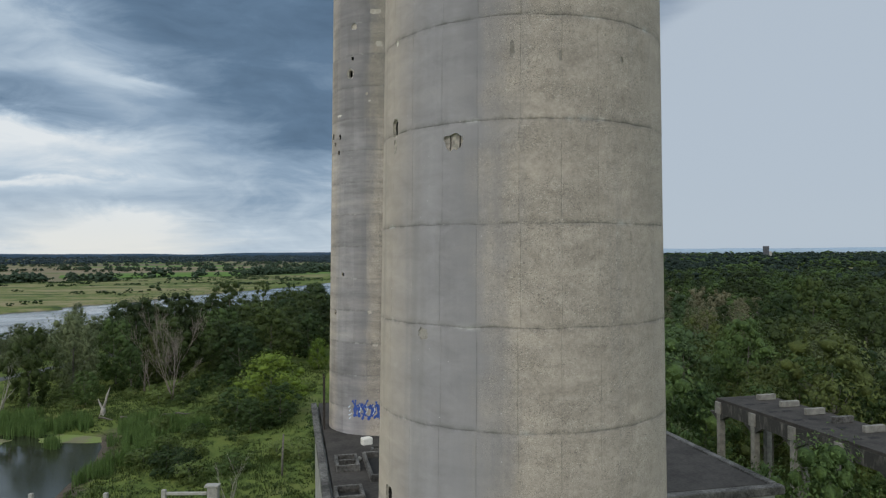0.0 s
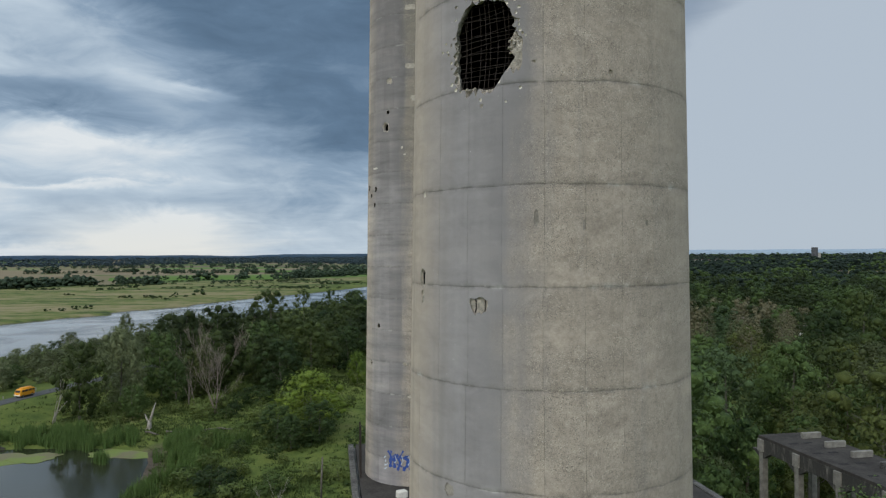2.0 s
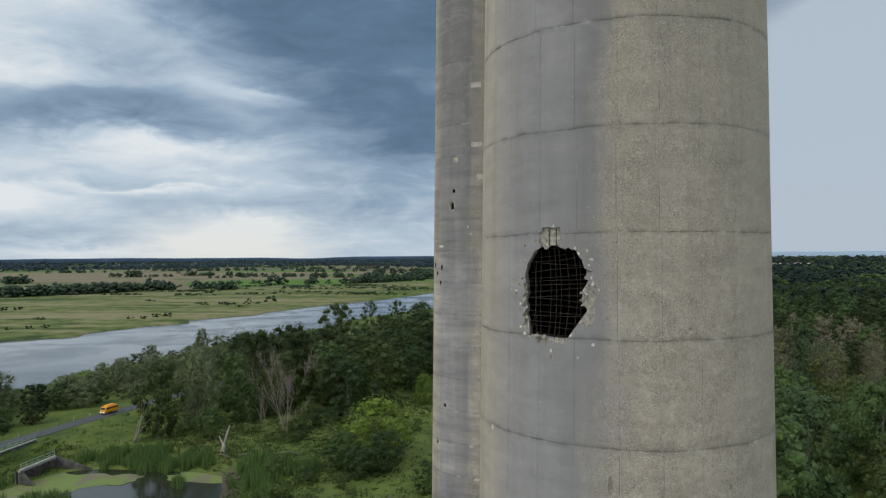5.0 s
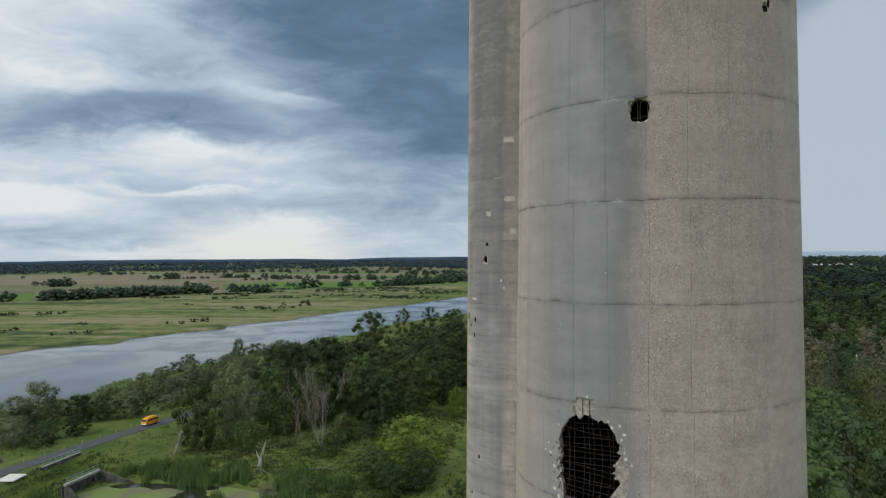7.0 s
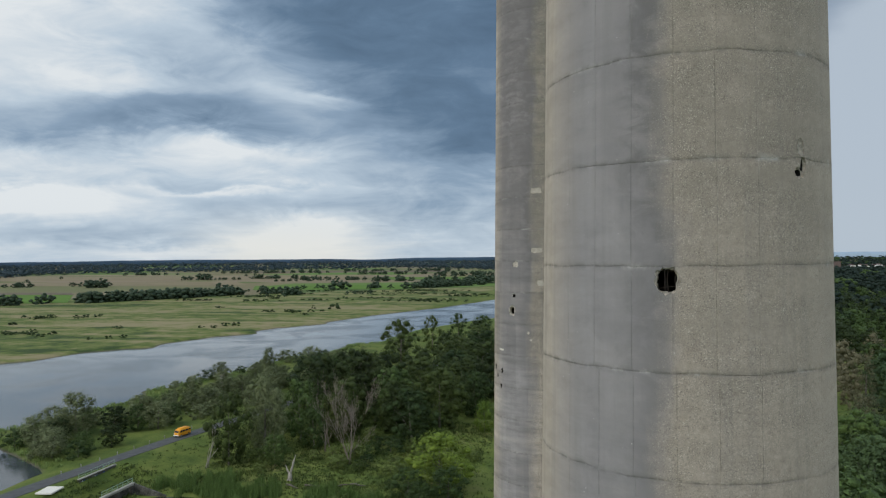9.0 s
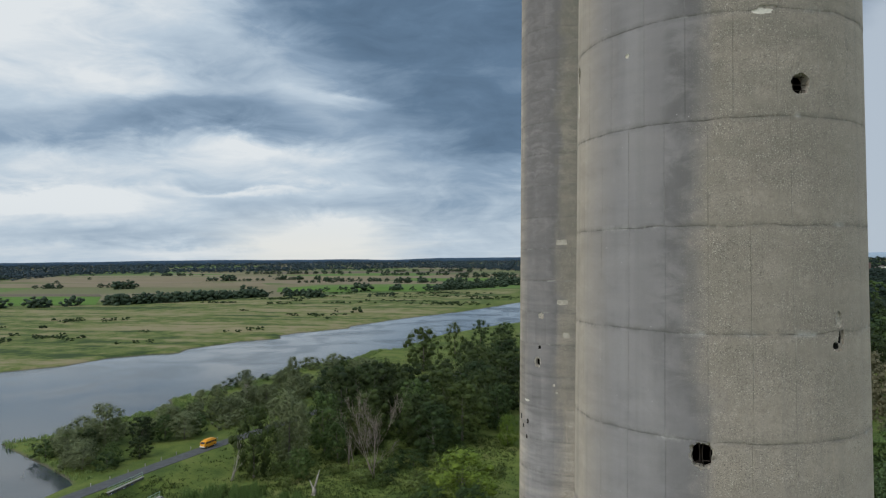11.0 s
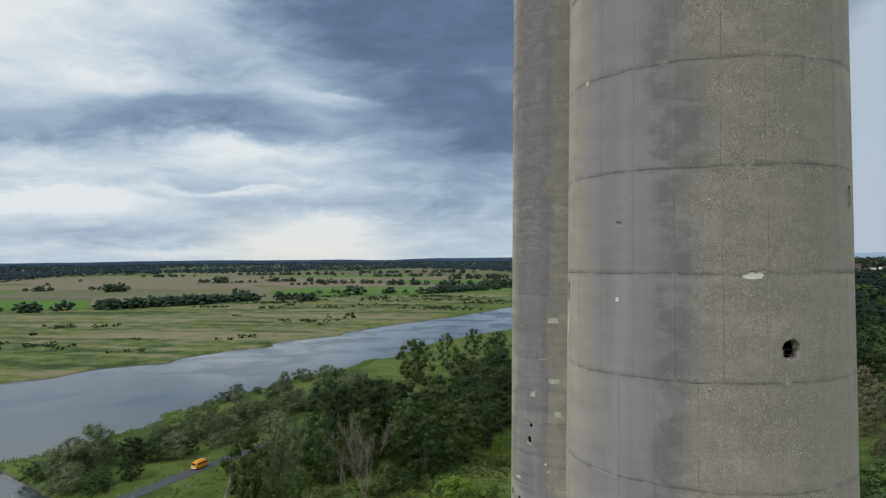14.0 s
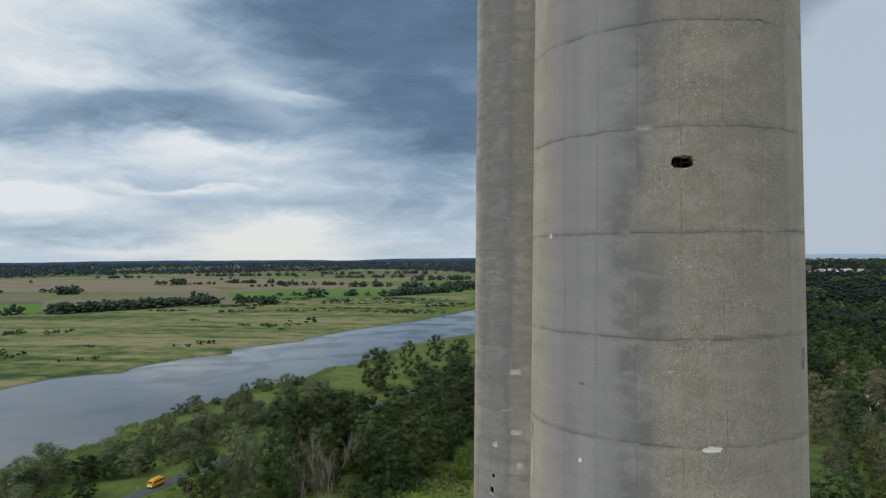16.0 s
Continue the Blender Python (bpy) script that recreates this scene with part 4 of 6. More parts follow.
for i in range(2):
    tree_kind("willow%d" % i, 10, 8.5, LEAF_WILLOW, 56, 36, 0.19, 30 + i, base=0.14, fill=0.72)
    tree_kind("birch%d" % i, 11, 9.0, LEAF_BIRCH, 54, 36, 0.19, 35 + i, base=0.10, fill=0.8)
    tree_kind("fresh%d" % i, 12, 10.0, LEAF_FRESH, 56, 36, 0.20, 25 + i, base=0.08)
    tree_kind("olive%d" % i, 11, 9.5, LEAF_OLIVE, 50, 34, 0.20, 38 + i, base=0.06, fill=0.8)
    tree_kind("maple%d" % i, 10, 9.5, LEAF_BRIGHT, 58, 34, 0.20, 40 + i, base=0.06, fill=0.75)
    tree_kind("bush%d" % i, 3.4, 5.2, LEAF_MID, 22, 26, 0.16, 50 + i, base=0.0, girth=0.06)
    tree_kind("lightbush%d" % i, 3.0, 4.6, GRASS_TUFT, 20, 26, 0.15, 55 + i, base=0.0, girth=0.05)
    tree_kind("greybush%d" % i, 4.5, 7.0, LEAF_WILLOW, 30, 28, 0.17, 60 + i, base=0.0, girth=0.07)
    tree_kind("dun%d" % i, 12, 5.5, LEAF_DUN, 40, 22, 0.18, 70 + i, base=0.15, fill=0.45)


# lumps of concrete still hanging in the bars round the big hole
rnd_frag = random.Random(91)
for i in range(14):
    a = rnd_frag.uniform(-0.28, 0.12) if i < 9 else rnd_frag.uniform(-1.9, -1.2)
    u, w = (0.92 + rnd_frag.uniform(-0.06, 0.12), a) if i < 9 else (rnd_frag.uniform(-0.85, 0.2), -0.97)
    c = on_shell(axis_a, radius_a, -28.8 + 11.4 * u, 38.3 + 0.98 * w, rnd_frag.uniform(0.03, 0.10))
    r = rnd_frag.uniform(0.03, 0.07)
    v = [c + Vector((q[0], q[1], q[2] * 0.7)) * r * rnd_frag.uniform(0.5, 1.4) for q in ICO_V]
    part("concrete_fragment", mesh("concrete_fragment", v, ICO_F, BROKEN), tower_a, "broken lump of concrete on the bars")

DARK_OAK = "dark green broad oak in the belt by the river"
MID_ASH = "mid-green leafy ash tree in the wet wood"
PALE_WILLOW = "silver-green willow with a loose crown"
BELT = "trees between river and chimneys"
BELT_TREES = [
    # kind, x, y, scale, squeeze, label
    ("willow0", -138, 154, 1.20, 1.0, PALE_WILLOW), ("oak0", -131, 160, 0.62, 1.1, DARK_OAK), ("ash1", -126, 163, 0.62, 1.0, MID_ASH), ("oak1", -137, 147, 0.58, 1.1, DARK_OAK),
    ("ash0", -141, 160, 0.50, 1.2, MID_ASH), ("oak2", -122, 148, 0.45, 1.2, DARK_OAK), ("ash2", -126, 143, 0.42, 1.2, MID_ASH),
    ("ash2", -121, 171, 0.52, 1.1, MID_ASH), ("willow1", -128, 180, 0.72, 1.2, PALE_WILLOW), ("willow0", -121, 188, 0.75, 1.2, PALE_WILLOW), ("willow1", -132, 196, 0.55, 1.2, PALE_WILLOW),
    ("oak1", -88, 146, 1.45, 0.68, DARK_OAK), ("willow0", -84, 156, 1.95, 0.66, PALE_WILLOW), ("ash1", -80, 168, 1.35, 0.8, MID_ASH), ("willow1", -91, 172, 1.26, 0.9, PALE_WILLOW),
    ("ash0", -77, 148, 0.62, 1.0, MID_ASH), ("ash1", -73, 161, 0.92, 0.85, MID_ASH), ("olive1", -70, 168, 1.10, 0.8, MID_ASH),
    ("willow0", -120, 226, 1.45, 0.55, "narrow tall willow standing over lower bushes"), ("willow0", -113, 214, 1.00, 1.1, PALE_WILLOW), ("willow1", -119, 206, 0.85, 1.1, PALE_WILLOW), ("willow1", -106, 226, 0.95, 1.1, PALE_WILLOW),
    ("oak0", -82, 184, 1.62, 0.95, DARK_OAK), ("oak1", -74, 190, 1.68, 0.95, DARK_OAK), ("ash0", -92, 200, 1.38, 1.0, MID_ASH), ("oak2", -66, 196, 1.56, 1.0, DARK_OAK),
    ("ash2", -60, 186, 1.34, 1.0, MID_ASH), ("oak0", -70, 176, 1.26, 0.95, DARK_OAK), ("oak1", -56, 176, 1.20, 1.05, DARK_OAK), ("ash1", -50, 170, 1.18, 1.05, MID_ASH),
    ("oak2", -46, 184, 1.38, 1.05, DARK_OAK), ("oak0", -58, 208, 1.32, 1.05, DARK_OAK), ("ash0", -50, 222, 1.34, 1.1, MID_ASH), ("oak1", -44, 204, 1.38, 1.0, DARK_OAK), ("ash2", -38, 196, 1.14, 0.9, MID_ASH),
    ("oak2", -62, 226, 1.32, 1.0, DARK_OAK), ("oak0", -46, 240, 1.44, 1.1, DARK_OAK), ("oak1", -56, 250, 1.44, 1.1, DARK_OAK), ("ash1", -50, 270, 1.44, 1.1, MID_ASH), ("oak2", -36, 222, 1.32, 1.0, DARK_OAK), ("oak0", -34, 250, 1.44, 1.1, DARK_OAK),
    ("ash0", -90, 214, 1.14, 1.0, MID_ASH), ("maple0", -98, 228, 0.95, 1.0, "yellow-green tree over the river meadow"), ("ash2", -84, 206, 1.32, 1.0, MID_ASH), ("oak1", -78, 214, 1.32, 1.0, DARK_OAK),
    ("oak0", -90, 290, 1.65, 0.88, "large round dark oak on the river bank"), ("wood2", -86, 330, 1.5, 0.72, DARK_OAK), ("wood1", -84, 380, 1.25, 0.95, DARK_OAK),
    ("wood0", -62, 330, 1.38, 1.1, DARK_OAK), ("wood1", -66, 360, 1.32, 1.1, DARK_OAK), ("wood2", -55, 300, 1.38, 1.1, DARK_OAK), ("wood0", -44, 320, 1.32, 1.1, MID_ASH), ("wood2", -52, 390, 1.32, 1.2, DARK_OAK), ("wood0", -40, 350, 1.44, 1.2, DARK_OAK),
    ("oak1", -66, 280, 1.26, 1.0, DARK_OAK), ("ash2", -32, 290, 1.38, 1.2, MID_ASH), ("wood0", -48, 430, 1.32, 1.2, DARK_OAK), ("wood2", -32, 400, 1.44, 1.2, DARK_OAK),
    ("maple0", -35, 139, 1.22, 1.35, "broad young maple with bright yellow-green top"), ("ash0", -39, 129, 0.62, 1.2, MID_ASH), ("ash1", -31, 130, 0.66, 1.2, MID_ASH), ("ash2", -35, 125, 0.5, 1.2, MID_ASH),
    ("maple1", -33, 182, 0.85, 0.75, "light green young tree at the lawn edge"), ("ash1", -25, 196, 1.00, 1.0, MID_ASH), ("oak1", -24, 214, 1.10, 1.0, DARK_OAK),
    ("ash2", -20.5, 118, 0.50, 1.1, MID_ASH), ("ash0", -17, 99, 0.42, 1.1, MID_ASH),
    ("ash2", 26.0, 71, 0.8, 0.9, MID_ASH), ("ash1", 22.5, 75, 0.85, 0.9, MID_ASH), ("ash0", 24.5, 81, 0.95, 0.9, MID_ASH), ("willow1", 27.5, 84, 1.1, 0.9, PALE_WILLOW), ("ash0", 37.5, 46.5, 1.0, 0.75, MID_ASH), ("ash2", 33.0, 57.5, 0.95, 0.6, "light green birch growing beside the coal bridge"),
    ("fresh1", 29.4, 53.5, 1.28, 0.66, "light green birch growing beside the coal bridge"), ("maple1", 33.5, 51.5, 1.05, 0.7, "light green birch growing beside the coal bridge"), ("ash0", 27.0, 59.5, 0.72, 0.9, MID_ASH), ("ash2", 25.5, 66, 0.60, 1.0, MID_ASH), ("willow0", 23.5, 60.5, 0.70, 0.9, PALE_WILLOW),
]
rnd_belt = random.Random(5)
for key, x, y, s, q, label in BELT_TREES:
    plant(key, x, y, s, label, BELT, rnd_belt.uniform(0, 6.28), squeeze=q)

# the wood beyond the coal bridge
rnd_wood = random.Random(9)
WOOD = "trees of the wood behind the coal bridge"
count = 0
for row in range(20):
    y = 58 + row * 7.2 + row * row * 0.075
    gap = 9.4 + row * 0.10
    x = 0.255 * y + 1
    while x < 0.68 * y + 8 and count < 165:
        px, py = x + rnd_wood.uniform(-2.2, 2.2), y + rnd_wood.uniform(-2.5, 2.5)
        x += gap
        gu = (px - 30.2) * math.cos(radians(TURN_G)) + (py - 76.0) * math.sin(radians(TURN_G))
        gv = -(px - 30.2) * math.sin(radians(TURN_G)) + (py - 76.0) * math.cos(radians(TURN_G))
        hu = (px - 17.8) * math.cos(radians(TURN_G)) + (py - 36.9) * math.sin(radians(TURN_G))
        hv = -(px - 17.8) * math.sin(radians(TURN_G)) + (py - 36.9) * math.cos(radians(TURN_G))
        if -5.0 < gu < 11 and gv < 6 or hu < 5 and hv < 34:
            continue
        dry = 165 < py < 225 and px < 0.47 * py and rnd_wood.random() < 0.5
        young = py < 84
        g = noise.noise((px * 0.045, py * 0.035, 7.0)) + rnd_wood.uniform(-0.22, 0.22)
        if dry:
            key = "dun%d" % rnd_wood.randrange(2)
        elif py < 100:
            key = ("fresh%d" if g < 0.25 else "birch%d") % rnd_wood.randrange(2)
        elif py < 150:
            key = ("willow%d" if g > 0.40 else "birch%d" if g > -0.02 else "fresh%d" if g > -0.2 else "olive%d") % rnd_wood.randrange(2)
        elif py < 215:
            key = ("olive%d" if g > -0.05 else "birch%d") % rnd_wood.randrange(2)
        else:
            key = ("wood%d" % rnd_wood.randrange(3)) if g < 0.3 else "birch%d" % rnd_wood.randrange(2)
        if not dry and px > 0.47 * py and g < 0.3:
            key = rnd_wood.choice(("ash0", "ash1", "olive0", "wood0", "wood2"))
        s = (1.0 + 0.6 * noise.noise((px * 0.06, py * 0.05, 1.0)) + rnd_wood.uniform(-0.3, 0.45)) * (0.66 if young else 1.1)
        plant(key, px, py, s, "dry greyish poplar with thin foliage" if dry else "dense green deciduous tree in the wood", WOOD, rnd_wood.uniform(0, 6.28), -0.3, rnd_wood.uniform(0.75, 1.0))
        count += 1

# young trees between the boiler house and the bridge
for key, x, y, s in (("fresh0", 24.4, 71.8, 1.0), ("fresh1", 26.2, 77.5, 0.85), ("birch0", 25.4, 62.6, 1.0), ("fresh0", 28.2, 60.6, 0.95), ("fresh1", 32.4, 49.4, 1.02), ("fresh0", 24.0, 57.5, 1.05)):
    plant(key, x, y, s, "young bright green tree beside the coal bridge", "young trees by the coal bridge", s * 40.0, -0.3, 0.68)

# ---- bushes, reeds and dead wood of the wet meadow ----
SHRUB = "dense mid-green shrub in the wet meadow"
rnd_bush = random.Random(21)
spots = []
while len(spots) < 48:
    x, y = rnd_bush.uniform(-64, -14), rnd_bush.uniform(92, 172)
    open_lawn = (-31 < x < -17 and 112 < y < 180) or (-66 < x < -48 and 126 < y < 146) or (-30 < x < -14 and y < 112 and rnd_bush.random() < 0.6)
    if open_lawn or seg_dist(np.array(x), np.array(y), POND_SHAPE + POND_SHAPE[:1]) < 5 or (x < -50 and y < 122):
        continue
    spots.append((x, y, rnd_bush.uniform(0.45, 1.15)))
spots += [(-83, 150, 1.1), (-78, 143, 0.8), (-94, 150, 0.7), (-66, 156, 0.9), (-62, 158, 1.1), (-57, 158, 1.0), (-53, 162, 1.2), (-70, 154, 0.8), (-56, 152, 0.7), (-49, 152, 1.0), (-45, 160, 1.2)]
for x, y, s in spots:
    light = rnd_bush.random() < 0.68
    plant(rnd_bush.choice(("lightbush0", "lightbush1") if light else ("bush0", "bush1")), x, y, s, "loose yellow-green shrub in the wet meadow" if light else SHRUB, "shrubs of the meadow", rnd_bush.uniform(0, 6.28), None, rnd_bush.uniform(0.9, 1.3), "shrub", "shrub")
for x, y, s in ((-131, 172, 1.0), (-136, 168, 0.8), (-127, 190, 1.1), (-133, 186, 1.0), (-125, 198, 1.2), (-120, 196, 1.0), (-138, 176, 0.7), (-134, 206, 0.8), (-128, 208, 1.0), (-142, 166, 0.8), (-113, 200, 1.1),
                (-146, 160, 0.6), (-150, 156, 0.5), (-118, 180, 0.9), (-116, 186, 1.0), (-126, 218, 1.0), (-112, 234, 1.0), (-122, 236, 0.8), (-116, 244, 0.9)):
    plant(rnd_bush.choice(("greybush0", "greybush1")), x, y, s, "rounded grey-green willow bush near the water", "willow bushes", rnd_bush.uniform(0, 6.28), None, 1.15, "willow_bush", "bush")


def blades(rnd, spots, per, h, w, lean, spread):
    """Upright narrow leaves in tufts, each bent once."""
    verts, faces = [], []
    for x, y, s in spots:
        zz = float(height(x, y))
        for _ in range(per):
            a, d = rnd.uniform(0, 6.28), rnd.random() ** 0.5 * spread * s
            p = Vector((x + d * math.cos(a), y + d * math.sin(a), max(zz, POND_Z if x > -105 else WATER) - 0.05))
            b = rnd.uniform(0, 6.28)
            t = Vector((math.cos(b), math.sin(b), 0)) * rnd.uniform(0.2, 1) * lean
            q = Vector((-math.sin(b), math.cos(b), 0)) * w * rnd.uniform(0.6, 1.3)
            hh = h * s * rnd.uniform(0.6, 1.15)
            o = len(verts)
            verts += [p - q, p + q, p + q * 0.8 + t * 0.35 + Vector((0, 0, hh * 0.6)), p - q * 0.8 + t * 0.35 + Vector((0, 0, hh * 0.6)), p + t + Vector((0, 0, hh))]
            faces += [(o, o + 1, o + 2, o + 3), (o + 3, o + 2, o + 4)]
    return verts, faces


n_bank = 0
while n_bank < 46:
    y = rnd_bush.uniform(136, 300)
    xr = float(np.interp(y, [p[1] for p in ROAD_PTS], [p[0] for p in ROAD_PTS]))
    xn = float(np.interp(y, NEAR_Y, NEAR_X))
    x = xn + 5 + rnd_bush.random() * max(4.0, min(xr - 6 - xn - 5, 40))
    if x > xr - 5 or (y > 262 and x > -112):
        continue
    n_bank += 1
    tall = rnd_bush.random() < 0.3 and y < 250
    plant("willow%d" % rnd_bush.randrange(2) if tall else ("greybush%d" if rnd_bush.random() < 0.6 else "bush%d") % rnd_bush.randrange(2), x, y, rnd_bush.uniform(0.5, 0.85) if tall else rnd_bush.uniform(0.7, 1.4),
          "willow growing on the river bank" if tall else "bushy willow scrub on the river bank", "willow bushes", rnd_bush.uniform(0, 6.28), None, 1.2, "willow_bush", "bush")


rnd_reed = random.Random(33)
reed_spots = []
for cx, cy, rx, ry, n in ((-79, 129, 6, 4, 60), (-90, 131, 6, 3, 34), (-71, 131, 5, 3, 34), (-84, 134, 7, 3, 40), (-86, 107, 4, 3, 22), (-95, 104, 5, 3, 24), (-101, 112, 2, 4, 14), (-52, 104, 2, 5, 20), (-57, 127, 4, 3, 18), (-67, 119, 2, 2, 6), (-52, 120, 4, 5, 40), (-49, 110, 3, 5, 30), (-55, 131, 5, 3, 26), (-46, 127, 3, 4, 20)):
    reed_spots += [(cx + rnd_reed.gauss(0, rx * 0.5), cy + rnd_reed.gauss(0, ry * 0.5), rnd_reed.uniform(0.7, 1.2)) for _ in range(n)]
tagged(new("reeds", mesh("reeds", *blades(rnd_reed, reed_spots, 42, 2.3, 0.055, 0.5, 0.9), REED)), "tall green reeds standing in the pond's edge", "reeds", kind="stuff")
bank_spots = []
for y in np.arange(132, 420, 2.2):
    xn = float(np.interp(y, NEAR_Y, NEAR_X))
    bank_spots += [(xn + rnd_reed.uniform(1.5, 9), float(y) + rnd_reed.uniform(-1, 1), rnd_reed.uniform(0.5, 1.0)) for _ in range(3)]
tagged(new("bank_reeds", mesh("bank_reeds", *blades(rnd_reed, bank_spots, 22, 1.5, 0.09, 0.5, 1.6), REED)), "green reed fringe along the near river bank", "reeds", kind="stuff")
herb = []
while len(herb) < 14000:
    x, y = rnd_reed.uniform(-112, -10), rnd_reed.uniform(84, 190)
    mown = -112 < x < -92 and 136 < y < 162 or -30 < x < -18 and y > 112
    if mown and rnd_reed.random() < 0.8 or float(height(x, y)) < POND_Z + 0.15 or float(seg_dist(np.array(x), np.array(y), ROAD_PTS)) < 5:
        continue
    n = noise.noise((x * 0.12, y * 0.12, 3.0))
    if n > -0.45:
        herb.append((x, y, rnd_reed.uniform(0.4, 1.1) * (0.75 + 0.8 * n)))
tagged(new("meadow_herbs", mesh("meadow_herbs", *blades(rnd_reed, herb, 6, 0.7, 0.08, 0.5, 1.0), GRASS_TUFT)), "tall mixed grass and herbs of the wet meadow", "grass", kind="stuff")


def duckweed():
    m, k = material("duckweed")
    p = position(k)
    a, b = k.noise(p, 0.22, 5, 0.6, 0.6), k.noise(p, 6.0, 3)
    col = k.mix(k.smooth(a, 0.45, 0.6), (0.165, 0.205, 0.045), (0.175, 0.145, 0.085))
    return finish(m, k, k.mix(k.math("MULTIPLY", b, 0.3), col, (0.09, 0.13, 0.03)), 0.7, b, 0.3, 0.01)


DUCKWEED = duckweed()


def film(name, cx, cy, rx, ry, turn, seed, label, lift=0.0):
    """A thin floating film with a ragged outline."""
    rnd = random.Random(seed)
    pts = []
    for i in range(48):
        a = 2 * math.pi * i / 48
        r = 1 + 0.16 * math.sin(3 * a + seed) + 0.08 * math.sin(7 * a + 2 * seed) + rnd.uniform(-0.03, 0.03)
        u, v = rx * r * math.cos(a), ry * r * math.sin(a)
        pts.append((cx + u * math.cos(turn) - v * math.sin(turn), cy + u * math.sin(turn) + v * math.cos(turn)))
    bm = bmesh.new()
    top = [bm.verts.new((x, y, POND_Z + 0.03 + lift)) for x, y in pts]
    low = [bm.verts.new((x, y, POND_Z + 0.004 + lift)) for x, y in pts]
    bm.faces.new(top)
    for i in range(48):
        bm.faces.new((low[i], low[(i + 1) % 48], top[(i + 1) % 48], top[i]))
    tagged(new(name, bm_mesh(name, bm, DUCKWEED)), label, "duckweed", "films on the pond", "")


film("duckweed_film", -93, 117, 11, 7, 0.25, 1, "olive and rusty duckweed film on the pond")
film("duckweed_film", -65, 124, 8.5, 3.0, -0.1, 2, "bright green duckweed film along the pond edge")
film("duckweed_film", -82, 121, 5, 3.0, 0.1, 5, "thin olive duckweed film among reeds", 0.04)


# bare trees
def branch(rnd, p, d, length, r, depth, out, spread=0.55, droop=0.0):
    pts, radii, q = [p], [r], p
    dd = d.copy()
    n = 4
    for i in range(n):
        dd = (dd + Vector((rnd.uniform(-1, 1), rnd.uniform(-1, 1), rnd.uniform(-0.3, 0.7))) * 0.14).normalized()
        q = q + dd * length / n
        pts.append(q)
        radii.append(r * (1 - 0.72 * (i + 1) / n))
    out.append(tube(pts, radii, 6 if r > 0.06 else 4))
    if depth:
        for i in range(rnd.randint(3, 5)):
            j = rnd.randint(1, n)
            s = (dd + Vector((rnd.uniform(-1, 1), rnd.uniform(-1, 1), rnd.uniform(-0.1, 0.8))) * spread).normalized()
            branch(rnd, pts[j], s, length * rnd.uniform(0.42, 0.68), max(radii[j] * 0.62, 0.02), depth - 1, out, spread)


def bare_tree(x, y, h, stems, seed, mat, label, depth=3, girth=0.16):
    rnd = random.Random(seed)
    out = []
    for i in range(stems):
        d = Vector((rnd.uniform(-0.22, 0.22), rnd.uniform(-0.22, 0.22), 1)).normalized()
        branch(rnd, Vector((rnd.uniform(-0.5, 0.5), rnd.uniform(-0.5, 0.5), -0.4)), d, h * rnd.uniform(0.5, 0.64), girth, depth, out)
    tagged(new("bare_tree", mesh("bare_tree", *join(out), mat, True)), label, "bare tree").matrix_basis = pose(x, y, float(height(x, y)))


bare_tree(-59.7, 152, 19, 4, 3, GREYWOOD, "leafless grey dead tree with many fine branches", 4, 0.13)
bare_tree(-66.5, 157, 14, 1, 4, GREYWOOD, "slim leafless dead tree", 2, 0.12)
bare_tree(-92, 142.5, 11, 2, 5, DEADWOOD, "pale crooked half-dead birch", 2, 0.16)
bare_tree(-27.5, 88, 8.0, 3, 6, DEADWOOD, "white thin dead birch stems", 2, 0.07)
bare_tree(-126, 206, 9.0, 2, 8, DEADWOOD, "bare twisted snag over the river willows", 3, 0.14)
bare_tree(-140, 130, 3.0, 3, 9, DEADWOOD, "dark driftwood branches lying at the river's edge", 2, 0.10)
bare_tree(-70, 160, 13, 2, 11, GREYWOOD, "grey willow stems with few twigs", 2, 0.14)


def stump(x, y):
    out = [tube([(0, 0, -0.4), (0.05, 0, 0.9), (0.1, 0.1, 1.7)], [0.55, 0.48, 0.3], 8),
           tube([(0.1, 0, 1.2), (0.5, 0.1, 2.6), (0.85, 0.2, 4.0), (1.35, 0.3, 5.6)], [0.28, 0.24, 0.2, 0.03], 7),
           tube([(-0.05, 0, 1.2), (-0.6, 0.1, 2.2), (-1.0, 0.1, 3.2)], [0.24, 0.18, 0.03], 7)]
    for i in range(6):
        a = i * 1.05
        out.append(tube([(0.2 * math.cos(a), 0.2 * math.sin(a), 0.2), (1.1 * math.cos(a), 1.1 * math.sin(a), -0.35)], [0.25, 0.08], 6))
    tagged(new("tree_stump", mesh("tree_stump", *join(out), DEADWOOD, True)), "broken forked dead tree stump in the meadow", "stump").matrix_basis = pose(x, y, float(height(x, y)))


stump(-68.7, 138.7)
rnd_log = random.Random(44)
for i, (x, y, a, ln) in enumerate(((-71, 134, 0.3, 5.0), (-66, 134.5, -0.5, 4.0), (-62, 136, 0.1, 3.5), (-56, 137, 0.6, 4.2), (-52.5, 138, -0.2, 3.6))):
    pts = [(t * ln - ln / 2, rnd_log.uniform(-0.15, 0.15), 0.2 + rnd_log.uniform(-0.05, 0.15)) for t in (0, 0.3, 0.65, 1)]
    tagged(new("fallen_log", mesh("fallen_log", *tube(pts, [0.22, 0.2, 0.16, 0.06], 7), BARK, True)), "dark fallen log in the marsh grass", "log", "fallen logs").matrix_basis = pose(x, y, float(height(x, y)), 0, 0, math.degrees(a))

